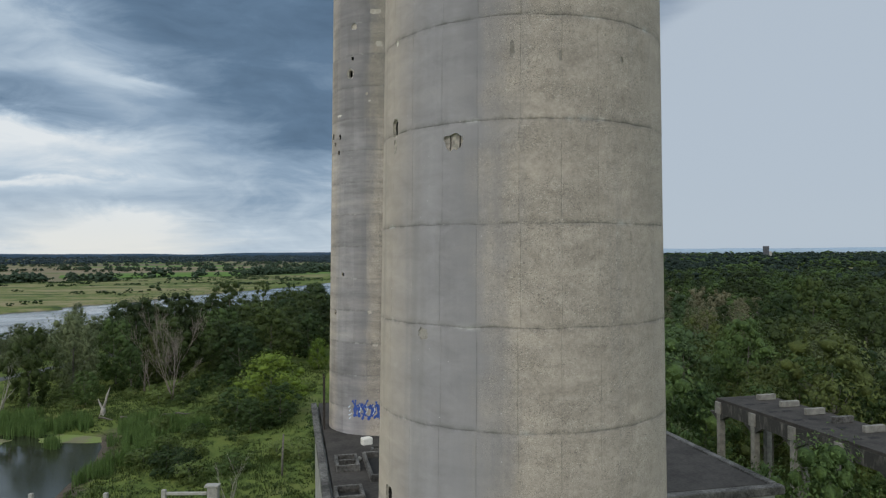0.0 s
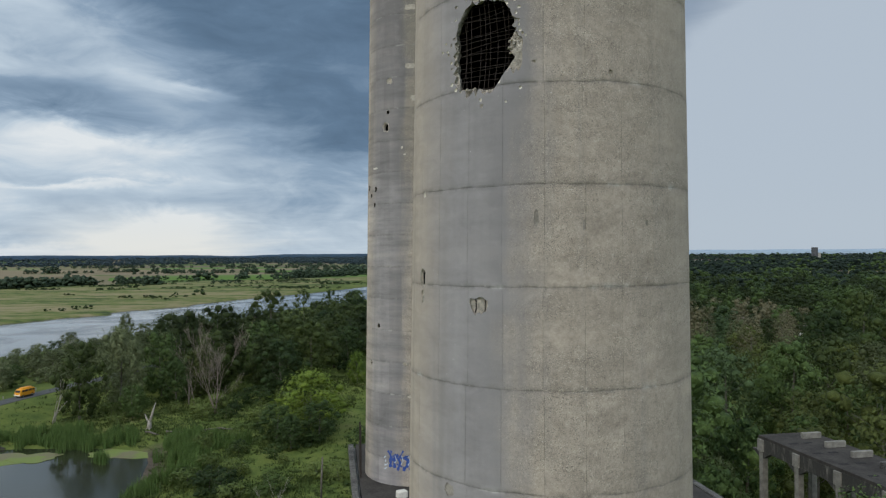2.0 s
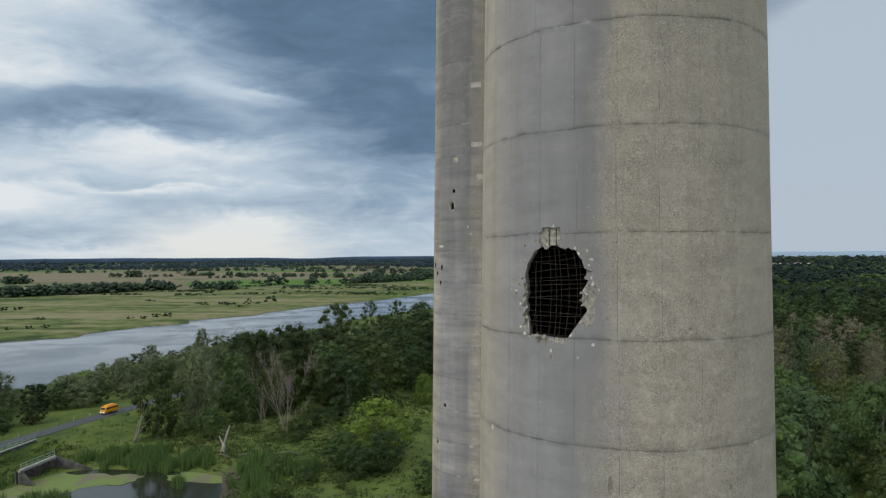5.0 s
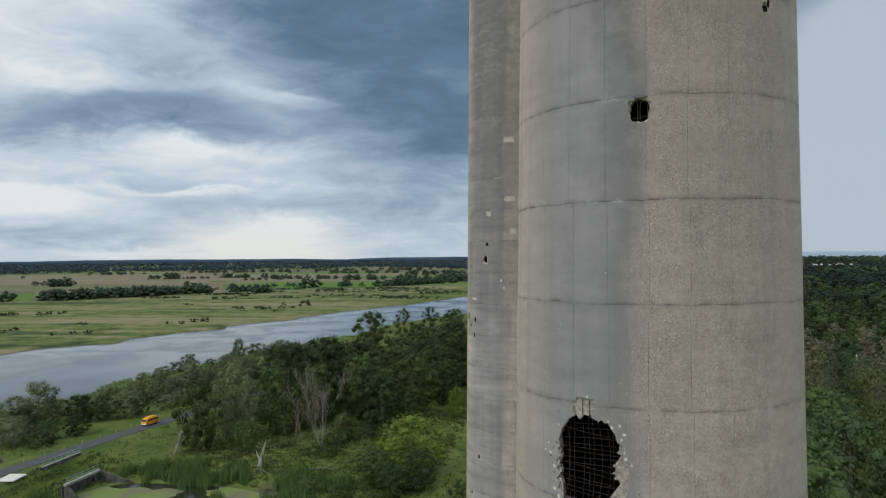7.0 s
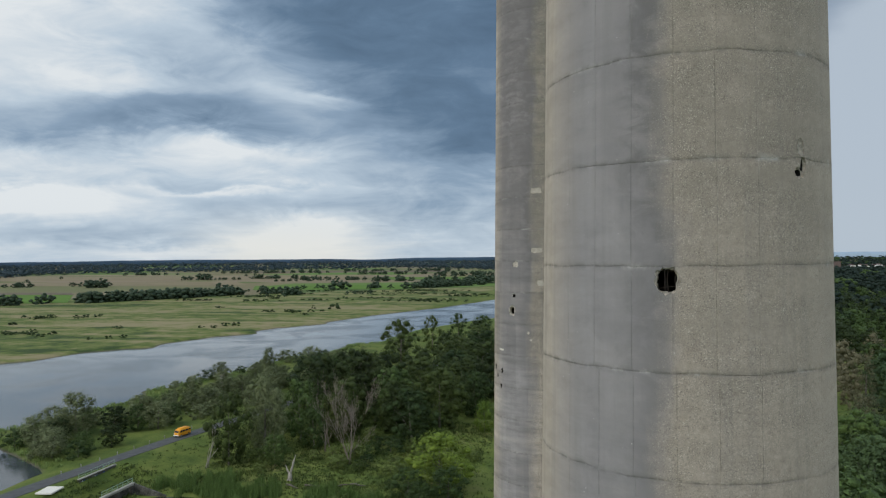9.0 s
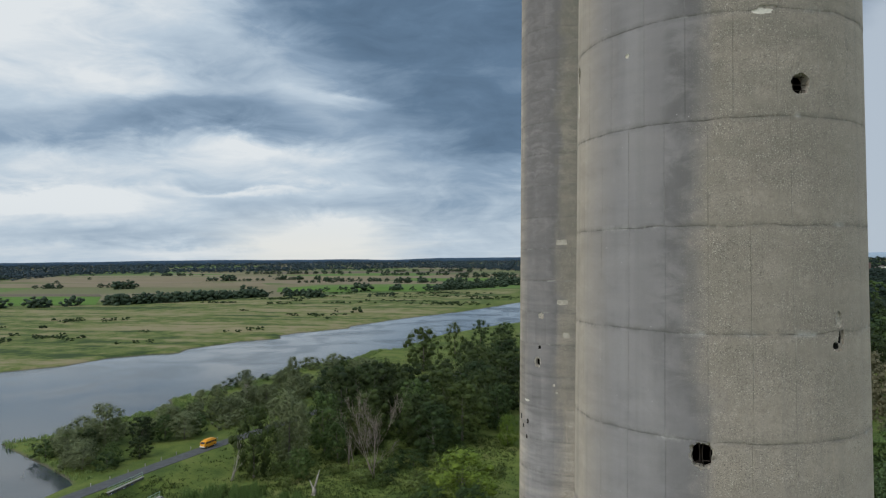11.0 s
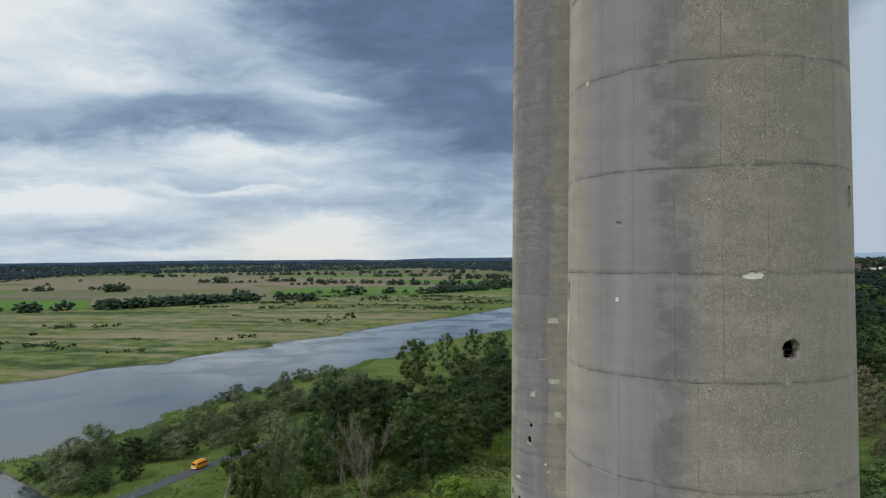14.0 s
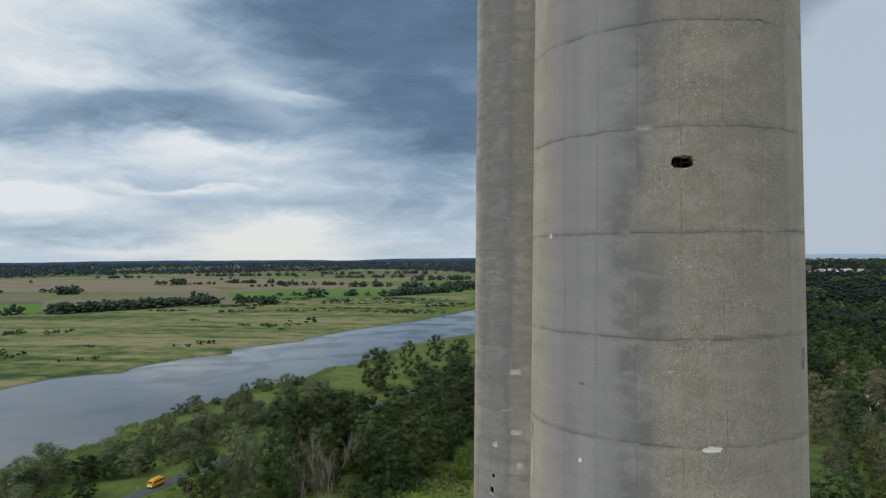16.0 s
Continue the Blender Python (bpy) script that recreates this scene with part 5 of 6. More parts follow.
# ---- the distance ----
def templates(count, cards, seed, h=11.0, width=10.0, size=1.0, clumps=14, base=0.0, solid=1.0):
    """Pattern crowns as arrays of vertices and triangles."""
    out = []
    for i in range(count):
        rnd = random.Random(seed + i)
        cs = crown_centres(rnd, h, width, clumps, base)
        v, f = leaf_cloud(rnd, cs, max(1, round(cards / clumps)), max(1.1, solid), size)
        lv, lf = lumps(rnd, cs, solid)
        tri = list(f) + [tuple(k + len(v) for k in t) for t in lf]
        out.append((np.array([tuple(q) for q in v + lv]), np.array(tri, dtype=np.int32)))
    return out


def scatter(name, spots, temps, mat, label, category, seed):
    """Joins many far crowns into one mesh. spots: x, y, z, scale, squeeze."""
    rng = np.random.RandomState(seed)
    parts, tris, o = [], [], 0
    for x, y, z, s, q in spots:
        t, f = temps[rng.randint(len(temps))]
        a = rng.rand() * 6.283
        c, n = math.cos(a), math.sin(a)
        parts.append(np.stack([(t[:, 0] * c - t[:, 1] * n) * s * q + x, (t[:, 0] * n + t[:, 1] * c) * s * q + y, t[:, 2] * s + z], -1))
        tris.append(f + o)
        o += len(t)
    v, f = np.concatenate(parts), np.concatenate(tris)
    me = bpy.data.meshes.new(name)
    me.vertices.add(len(v))
    me.vertices.foreach_set("co", v.ravel())
    me.loops.add(f.size)
    me.loops.foreach_set("vertex_index", f.ravel().astype(np.int32))
    me.polygons.add(len(f))
    me.polygons.foreach_set("loop_start", np.arange(0, f.size, 3, dtype=np.int32))
    me.polygons.foreach_set("use_smooth", np.ones(len(f), bool))
    me.update(calc_edges=True)
    me.materials.append(mat)
    return tagged(new(name, me), label, category, kind="stuff")


def hz(x, y):
    return float(height(x, y))


T_MID = templates(5, 540, 200, 11.5, 10.0, 0.50, 20, 0.0, 0.62)
T_FAR = templates(4, 56, 300, 11.0, 12.0, 1.15, 5, 0.0, 1.15)
T_BUSH = templates(4, 80, 400, 2.4, 3.8, 0.30, 6, 0.0, 1.25)
T_PLAIN = templates(4, 190, 500, 10.0, 11.0, 0.55, 12, 0.0, 1.25)
rnd_far = random.Random(77)

# the wood goes on to the right, out to the town
spots, mids, pale, dry = [], [], [], []
for row in range(60):
    y = 58 + row * 7.2 + row * row * 0.075
    gap = 8.6 + row * 0.11
    x = 0.255 * y + 1
    while x < 0.68 * y + 8:
        px, py = x + rnd_far.uniform(-2.2, 2.2), y + rnd_far.uniform(-2.5, 2.5)
        x += gap
        if row < 20 or noise.noise((px * 0.02, py * 0.012, 4.0)) > 0.42:
            continue
        g = noise.noise((px * 0.022, py * 0.014, 8.0)) + rnd_far.uniform(-0.15, 0.15)
        s = 1.05 + 0.6 * noise.noise((px * 0.05, py * 0.03, 2.0)) + rnd_far.uniform(-0.15, 0.25)
        if 205 < py < 330 and px < 0.47 * py and rnd_far.random() < 0.6:
            dry.append((px, py, hz(px, py) - 0.4, s * 0.95, 0.75))
            continue
        (pale if g > 0.26 else mids if g > 0.02 else spots).append((px, py, hz(px, py) - 0.4, s, 1.1))
scatter("dry_wood", dry, T_MID, LEAF_DUN, "dry greyish poplar tops with thin foliage", "wood", 9)
scatter("pale_wood", pale, T_MID, LEAF_BIRCH, "paler willows among the dense wood", "wood", 7)
scatter("green_wood", mids, T_MID, LEAF_MID, "mid-green tree tops of the dense wood", "wood", 8)
scatter("wood", spots, T_MID, LEAF_OAK, "dense dark green wood stretching away from the ruins", "wood", 1)
spots, light = [], []
r = 560.0
while r < 4500:
    step = 0.011 if r < 1500 else 0.0085
    a = 0.235
    while a < 0.63:
        b, q = a + rnd_far.uniform(-0.006, 0.006), r * rnd_far.uniform(0.985, 1.015)
        a += step
        px, py = q * math.sin(b), q * math.cos(b)
        meadow = (970 < q < 1320 and b > 0.42) or (800 < q < 900 and 0.30 < b < 0.36) or (2050 < q < 2500 and 0.24 < b < 0.36)
        if meadow:
            continue
        k = 0.75 + q / 2600
        (light if noise.noise((px * 0.012, py * 0.006, 3.0)) > 0.22 else spots).append((px, py, hz(px, py) - 0.5, (1.0 + 0.5 * noise.noise((px * 0.02, py * 0.01, 6.0)) + rnd_far.uniform(-0.15, 0.15)) * min(k, 1.35), k * 1.05))
    r *= 1.022
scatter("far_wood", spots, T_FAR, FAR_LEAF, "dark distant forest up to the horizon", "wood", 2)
scatter("far_light_wood", light, T_FAR, LEAF_MID, "paler tree tops in the distant forest", "wood", 3)

# woods on the far side of the plain
spots = []
r = 1700.0
while r < 4700:
    a = -0.93
    while a < -0.115:
        b, q = a + rnd_far.uniform(-0.006, 0.006), r * rnd_far.uniform(0.985, 1.015)
        a += 0.0085 if r > 2400 else 0.011
        px, py = q * math.sin(b), q * math.cos(b)
        lim = 2950 - 900 * math.exp(-((b + 0.92) / 0.20) ** 2) - 1150 * math.exp(-((b + 0.02) / 0.20) ** 2) + 420 * noise.noise((b * 9, 0.3, 1.0))
        clear = noise.noise((px * 0.0022, py * 0.0011, 5.0)) > 0.33 and q < 3900
        if q < lim or clear:
            continue
        k = 0.75 + q / 2600
        spots.append((px, py, hz(px, py) - 0.5, rnd_far.uniform(0.8, 1.2) * min(k, 1.35), k * 1.05))
    r *= 1.026
scatter("plain_woods", spots, T_FAR, HAZE_LEAF, "dark forest belt across the plain, blue-green from painted haze", "wood", 4)

# ploughed and sown fields
def field(name, corners, mat, label):
    n = 12
    a, b, c, d = [Vector((*p, 0)) for p in corners]
    verts, faces = [], []
    for i in range(n + 1):
        for j in range(n + 1):
            p = a.lerp(b, i / n).lerp(d.lerp(c, i / n), j / n)
            verts.append((p.x, p.y, hz(p.x, p.y) + 0.35))
    for i in range(n):
        for j in range(n):
            o = i * (n + 1) + j
            faces.append((o, o + n + 1, o + n + 2, o + 1))
    tagged(new(name, mesh(name, verts, faces, mat, True)), label, "field", kind="structure")


FIELD_GREEN = plain("young crop", (0.088, 0.160, 0.022), 0.95, 0.02, 0.22, 0.1)
FIELD_TAN = plain("stubble", (0.200, 0.158, 0.092), 0.95, 0.02, 0.18, 0.1)
FIELD_BROWN = plain("bare soil", (0.135, 0.104, 0.074), 0.95, 0.02, 0.18, 0.1)
field("field_1", [(-709, 606), (-585, 640), (-715, 793), (-900, 772)], FIELD_GREEN, "bright green crop field on the plain")
field("field_2", [(-905, 778), (-720, 800), (-770, 850), (-990, 830)], FIELD_BROWN, "brown bare field strip")
field("field_3", [(-520, 930), (-285, 975), (-330, 1130), (-600, 1080)], FIELD_GREEN, "bright green crop field by the copses")
field("field_4", [(-1350, 1000), (-640, 1130), (-760, 1290), (-1600, 1200)], FIELD_TAN, "pale stubble field")
field("field_5", [(-1500, 1330), (-560, 1400), (-640, 1800), (-1750, 1700)], FIELD_TAN, "wide pale stubble field")
field("field_6", [(-480, 1420), (-250, 1400), (-260, 1560), (-520, 1580)], FIELD_GREEN, "far green field")
field("field_7", [(520, 1060), (980, 1100), (1000, 1220), (560, 1210)], FIELD_TAN, "pale clearing in the wood")
field("field_8", [(-1200, 2080), (-500, 2150), (-560, 2420), (-1400, 2330)], FIELD_BROWN, "far brown field")

# hedges, copses and single trees of the plain: from, to, how many, scale
spots = []
for x0, y0, x1, y1, n, s in ((-573, 640, -510, 745, 48, 1.0), (-545, 690, -480, 800, 40, 0.95), (-515, 770, -450, 850, 26, 0.85), (-632, 596, -618, 603, 4, 1.0), (-690, 560, -655, 580, 6, 0.95), (-611, 626, -606, 630, 2, 1.05), (-545, 890, -535, 900, 3, 1.2), (-425, 790, -395, 815, 7, 0.9),
                             (-868, 1000, -850, 1012, 4, 1.2), (-980, 1060, -900, 1080, 8, 0.9), (-1060, 1010, -1000, 1030, 6, 0.8), (-912, 1396, -898, 1404, 4, 1.35), (-960, 1380, -940, 1390, 2, 1.0), (-820, 1468, -712, 1476, 14, 0.9), (-655, 1366, -500, 1372, 16, 0.8), (-880, 1405, -820, 1420, 8, 0.6), (-700, 1300, -560, 1310, 10, 0.5),
                             (-470, 856, -424, 842, 8, 0.85), (-458, 980, -420, 986, 5, 0.7), (-392, 960, -380, 966, 2, 1.1), (-362, 990, -330, 1000, 5, 0.85), (-300, 980, -255, 1050, 18, 0.95), (-280, 1040, -200, 1130, 26, 1.0), (-250, 1160, -120, 1240, 26, 1.05), (-340, 1250, -200, 1320, 22, 1.05), (-460, 1290, -380, 1310, 12, 0.9),
                             (-1250, 2050, -900, 2080, 30, 0.9), (-900, 2250, -500, 2290, 34, 0.9), (-1500, 1850, -1300, 1880, 14, 0.8), (-700, 1850, -450, 1880, 22, 0.85), (-420, 1640, -250, 1680, 22, 1.0), (-1750, 1480, -1650, 1520, 16, 1.1), (-330, 830, -300, 850, 4, 0.6)):
    for i in range(n):
        f = rnd_far.random()
        px, py = x0 + (x1 - x0) * f + rnd_far.uniform(-7, 7), y0 + (y1 - y0) * f + rnd_far.uniform(-7, 7)
        spots.append((px, py, hz(px, py) - 0.3, s * rnd_far.uniform(0.8, 1.35), 1.25))
for i in range(36):
    b, q = rnd_far.uniform(-1.0, -0.05), rnd_far.uniform(1300, 2900)
    px, py = q * math.sin(b), q * math.cos(b)
    spots.append((px, py, hz(px, py) - 0.3, rnd_far.uniform(0.4, 0.9), 1.2))
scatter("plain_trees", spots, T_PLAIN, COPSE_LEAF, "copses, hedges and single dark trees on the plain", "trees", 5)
spots = []
for d in range(52):
    y = 240 + 720 * rnd_far.random() ** 0.8
    cx = float(np.interp(y, FAR_Y, FAR_X)) - 8 - rnd_far.random() ** 1.3 * (170 + y * 0.25)
    big = rnd_far.random() < 0.35 + max(0, (y - 520) / 700)
    for i in range(rnd_far.randint(7, 22) if big else rnd_far.randint(1, 3)):
        px, py = cx + rnd_far.gauss(0, 17 if big else 3), y + rnd_far.gauss(0, 5 if big else 2)
        if px > float(np.interp(py, FAR_Y, FAR_X)) - 4:
            continue
        spots.append((px, py, hz(px, py) - 0.25, rnd_far.uniform(0.45, 1.15), rnd_far.uniform(1.1, 1.8)))
for x, y, s in ((-245, 588, 2.1), (-421, 480, 1.1), (-412, 483, 1.0), (-428, 478, 0.9), (-268, 590, 0.8), (-262, 430, 1.1), (-256, 434, 1.1), (-285, 356, 0.9), (-292, 352, 0.8), (-300, 345, 0.7)):
    spots.append((x, y, hz(x, y) - 0.2, s * 1.15, 1.3))
scatter("flood_bushes", spots, T_BUSH, LEAF_MID, "low dark willow scrub dotted over the flood plain", "bushes", 6)


# far hills, a plain backdrop; distance haze is painted into their colour
def hills(name, r, a0, a1, base, rise, seed, mat, label):
    verts, faces, n = [], [], 120
    for i in range(n + 1):
        a = a0 + (a1 - a0) * i / n
        h = base + rise * (0.5 + 0.5 * noise.noise((a * 4.0, seed, 0.0)) + 0.35 * noise.noise((a * 13.0, seed, 4.0)) + 0.08 * noise.noise((a * 70.0, seed, 9.0)))
        for rr, z in ((r, -5.0), (r, h * 0.8), (r + 30, h), (r + 160, -5.0)):
            verts.append((rr * math.sin(a), rr * math.cos(a), z))
        if i:
            o = 4 * i
            faces += [(o - 4 + j, o + j, o + j + 1, o - 3 + j) for j in range(3)]
    tagged(new(name, mesh(name, verts, faces, mat, True)), label, "hills", kind="structure")


HILL_BLUE = plain("far forested hills tinted by haze", (0.035, 0.060, 0.090), 0.95, 0.004, 0.25, 0.0)
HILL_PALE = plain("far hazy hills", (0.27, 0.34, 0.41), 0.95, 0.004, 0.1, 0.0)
hills("backdrop_west", 4560, -1.3, 0.06, 34.0, 20.0, 1.0, HILL_BLUE, "low wooded hills on the horizon, painted blue for haze")
hills("backdrop_east", 4580, 0.02, 1.2, 42.0, 14.0, 2.5, HILL_PALE, "hills on the horizon, painted pale grey for rain haze")

# the town in the distance
WHITE_WALL = plain("white render", (0.72, 0.70, 0.66), 0.8, 0.3, 0.12, 0.1)
RED_ROOF = plain("old roof tiles", (0.12, 0.085, 0.075), 0.85, 0.5, 0.3, 0.2)
GREY_WALL = plain("grey panel wall", (0.10, 0.10, 0.105), 0.8, 0.3, 0.15, 0.1)
GLASS = plain("dark window glass", (0.03, 0.035, 0.04), 0.1, 0.5, 0.2, 0.0)


def house_meshes(w, d, h, seed):
    body = box_mesh("wall", WHITE_WALL, (0, 0, h / 2 - 0.5, w, d, h + 1), bevel=0.02)
    bm = bmesh.new()
    o = 0.6
    a = [bm.verts.new((sx * (w / 2 + o), -d / 2 - o, z)) for sx, z in ((-1, h), (0, h + w * 0.24), (1, h))]
    b = [bm.verts.new((sx * (w / 2 + o), d / 2 + o, z)) for sx, z in ((-1, h), (0, h + w * 0.24), (1, h))]
    bm.faces.new(a), bm.faces.new(b[::-1])
    for i in range(3):
        bm.faces.new((a[i], b[i], b[(i + 1) % 3], a[(i + 1) % 3]))
    return body, bm_mesh("roof", bm, RED_ROOF), box_mesh("window", GLASS, (0, 0, 0, 1.4, 0.1, 1.5), bevel=0.01)


HOUSES = [house_meshes(9, 13, 6.5, 0), house_meshes(11, 18, 9.0, 1), house_meshes(8, 10, 5.0, 2)]
rnd_town = random.Random(3)


def house_at(x, y, k, turn, s=1.0):
    ob = thing("house", Matrix.Translation((x, y, hz(x, y))) @ Matrix.Rotation(turn, 4, "Z") @ Matrix.Diagonal((s, s, s, 1)), "white rendered house with a dull brown pitched roof", "house", "houses of the town")
    body, roof, win = HOUSES[k]
    part("wall", body, ob)
    part("roof", roof, ob)
    d = (13, 18, 10)[k]
    for i in (-2.6, 0.0, 2.6):
        part("window", win, ob, "", pose(i, -d / 2 - 0.02, 2.6))


for i in range(44):
    b, q = rnd_town.uniform(0.235, 0.37), rnd_town.uniform(2120, 2480)
    house_at(q * math.sin(b), q * math.cos(b), rnd_town.randrange(3), rnd_town.uniform(-0.6, 0.6), 1.15)
for b, q in ((0.475, 500), (0.44, 300), (0.355, 318), (0.362, 306), (0.372, 312), (0.47, 1180), (0.40, 1330), (0.385, 1360), (0.52, 1500)):
    house_at(q * math.sin(b), q * math.cos(b), 2, rnd_town.uniform(-0.6, 0.6), 0.9)
church = thing("church", pose(2350 * math.sin(0.272), 2350 * math.cos(0.272), 5), "distant brick church with a pointed spire", "church")
part("nave", box_mesh("nave", RED_ROOF, (18, 0, 8, 30, 14, 18), bevel=0.1), church)
part("tower", box_mesh("tower", RED_ROOF, (0, 0, 14, 9, 9, 30), bevel=0.1), church)
sp_v, sp_f = tube([(0, 0, 29), (0, 0, 50)], [6.0, 0.2], 8)
part("spire", mesh("spire", sp_v, sp_f, GREY_WALL), church, "dark pointed spire")
block = thing("apartment_block", pose(3180 * math.sin(0.4415), 3180 * math.cos(0.4415), 4), "grey distant slab tower block", "building")
part("wall", box_mesh("wall", GREY_WALL, (0, 0, 23, 20, 14, 52), bevel=0.1), block)
part("wall", box_mesh("wall", OLD_CONCRETE, (16, 0, 12, 12, 12, 30), bevel=0.1), block, "paler lower wing")
win = box_mesh("window", GLASS, (0, 0, 0, 2.4, 0.2, 1.8), bevel=0.01)
for fl in range(12):
    for i in range(4):
        part("window", win, block, "", pose(-7.2 + 4.8 * i, -7.03, 10 + fl * 3.1))

# ---- the van on the road ----
ORANGE = plain("orange van paint", (0.70, 0.30, 0.022), 0.35, 2.0, 0.06, 0.02)
CREAM = plain("white van trim", (0.74, 0.72, 0.66), 0.4, 2.0, 0.06, 0.02)
RUBBER = plain("tyre rubber", (0.02, 0.02, 0.02), 0.85, 8.0, 0.2, 0.2)
CHROME = plain("dull rim metal", (0.45, 0.45, 0.44), 0.35, 6.0, 0.15, 0.05, 0.8)


def loft(name, sections, mat):
    """A body through rounded cross sections: x, half width, floor, top, corner."""
    bm = bmesh.new()
    rows = []
    for x, hw, z0, z1, c in sections:
        ring = []
        for cy, cz, a0 in ((hw - c, z1 - c, 0), (-hw + c, z1 - c, 90), (-hw + c * 0.5, z0 + c * 0.5, 180), (hw - c * 0.5, z0 + c * 0.5, 270)):
            rr = c if a0 < 180 else c * 0.5
            for k in range(4):
                a = radians(a0 + 30 * k)
                ring.append(bm.verts.new((x, cy + rr * math.cos(a), cz + rr * math.sin(a))))
        rows.append(ring)
    for r0, r1 in zip(rows, rows[1:]):
        for i in range(16):
            bm.faces.new((r0[i], r0[(i + 1) % 16], r1[(i + 1) % 16], r1[i]))
    bm.faces.new(rows[0][::-1]), bm.faces.new(rows[-1])
    return bm_mesh(name, bm, mat, True)


def van(x, y, z, turn):
    v = thing("camper_van", pose(x, y, z, 0, 0, turn), "orange camper van with white bumpers on the asphalt road", "van")
    part("body", loft("body", [(2.26, 0.72, 0.55, 1.05, 0.12), (2.20, 0.82, 0.42, 1.30, 0.16), (1.98, 0.86, 0.36, 1.72, 0.24), (1.72, 0.87, 0.34, 1.95, 0.26), (0, 0.88, 0.32, 1.99, 0.24), (-2.0, 0.87, 0.34, 1.96, 0.24), (-2.22, 0.84, 0.42, 1.80, 0.22), (-2.28, 0.74, 0.60, 1.55, 0.16)], ORANGE), v)
    part("pop_up_roof", loft("pop_up_roof", [(1.3, 0.5, 1.90, 2.02, 0.05), (1.1, 0.62, 1.90, 2.20, 0.12), (-1.5, 0.64, 1.90, 2.22, 0.12), (-1.7, 0.52, 1.90, 2.03, 0.05)], ORANGE), v, "raised orange roof part")
    part("bumper", box_mesh("bumper", CREAM, (2.30, 0, 0.55, 0.14, 1.66, 0.22), bevel=0.04), v, "white front bumper")
    part("bumper", box_mesh("bumper", CREAM, (-2.32, 0, 0.55, 0.12, 1.66, 0.20), bevel=0.04), v, "white rear bumper")
    bm = bmesh.new()
    box(bm, 2.10, 0, 1.50, 0.05, 1.40, 0.52, 0.02, Matrix.Rotation(radians(-26), 4, "Y"))
    part("windscreen", bm_mesh("windscreen", bm, GLASS), v)
    part("rear_window", box_mesh("rear_window", GLASS, (-2.265, 0, 1.52, 0.06, 1.2, 0.42)), v)
    for s in (-1, 1):
        for wx, wl in ((1.32, 0.78), (0.36, 0.96), (-0.74, 0.96), (-1.72, 0.7)):
            part("side_window", box_mesh("side_window", GLASS, (wx, s * 0.880, 1.50, wl, 0.05, 0.44), bevel=0.015), v)
        part("headlight", box_mesh("headlight", CREAM, (2.255, s * 0.58, 0.90, 0.08, 0.2, 0.2), bevel=0.03), v)
        for wx in (1.42, -1.30):
            bm = bmesh.new()
            bmesh.ops.create_cone(bm, cap_ends=True, segments=20, radius1=0.33, radius2=0.33, depth=0.2, matrix=pose(wx, s * 0.80, 0.33, 90))
            tyre = part("wheel", bm_mesh("wheel", bm, RUBBER), v)
            bm = bmesh.new()
            bmesh.ops.create_cone(bm, cap_ends=True, segments=16, radius1=0.19, radius2=0.15, depth=0.05, matrix=pose(wx, s * 0.91, 0.33, -90 * s))
            part("rim", bm_mesh("rim", bm, CHROME), tyre, "pale steel rim")


van(-110.1, 160.0, 0.16, 262)


# ---- culvert with green railings ----
GREEN_RAIL = plain("faded green rail paint", (0.24, 0.33, 0.25), 0.6, 3.0, 0.2, 0.1)
PAINT_BLUE = plain("blue spray paint", (0.035, 0.075, 0.27), 0.6, 3.0, 0.25, 0.05)
PAINT_PALE = plain("pale spray paint", (0.50, 0.56, 0.62), 0.6, 3.0, 0.15, 0.05)


def railing(x, y0, y1, z, label):
    r = thing("railing", pose(x, y0, z), label, "railing", "culvert railings")
    n = 6
    for i in range(n + 1):
        part("post", box_mesh("post", GREEN_RAIL, (0, (y1 - y0) * i / n, 0.5, 0.08, 0.08, 1.0), bevel=0.01), r)
    for h in (0.45, 0.98):
        part("rail", box_mesh("rail", GREEN_RAIL, (0, (y1 - y0) / 2, h, 0.07, y1 - y0 + 0.2, 0.09), bevel=0.01), r)
    return r


wall_1 = thing("headwall", pose(-109.2, 128, 0), "stained concrete culvert headwall with blue spray paint", "wall", "culvert headwalls")
part("wall", box_mesh("wall", STAINED, (0, 0, -1.1, 0.45, 11.0, 3.0), bevel=0.04), wall_1)
part("coping", box_mesh("coping", OLD_CONCRETE, (0.02, 0, 0.47, 0.6, 11.3, 0.16), bevel=0.03), wall_1)
rnd_g = random.Random(8)
for i in range(12):
    y, zz = -4.6 + i * 0.62 + rnd_g.uniform(-0.2, 0.2), -0.55 + rnd_g.uniform(-0.25, 0.25)
    bm = bmesh.new()
    box(bm, 0.235, y, zz, 0.012, rnd_g.uniform(0.25, 0.6), rnd_g.uniform(0.4, 1.0), 0.0, Matrix.Rotation(rnd_g.uniform(-0.5, 0.5), 4, "X"))
    part("spray_paint", bm_mesh("spray_paint", bm, PAINT_BLUE if i % 3 else PAINT_PALE), wall_1, "blue and pale sprayed shape")
railing(-109.2, 122.6, 133.4, 0.55, "faded green steel railing on the culvert headwall")
wall_2 = thing("headwall", pose(-98.0, 120.5, 0), "concrete pond outlet wall with two openings", "wall", "culvert headwalls")
for y in (-4.3, 0.0, 4.3):
    part("pier", box_mesh("pier", STAINED, (0, y, -2.2, 0.7, 0.7, 3.2), bevel=0.04), wall_2)
part("beam", box_mesh("beam", OLD_CONCRETE, (0, 0, -0.45, 0.75, 9.6, 0.5), bevel=0.04), wall_2)
part("back_wall", box_mesh("back_wall", STAINED, (-0.9, 0, -2.4, 0.3, 9.4, 3.4), bevel=0.04), wall_2)
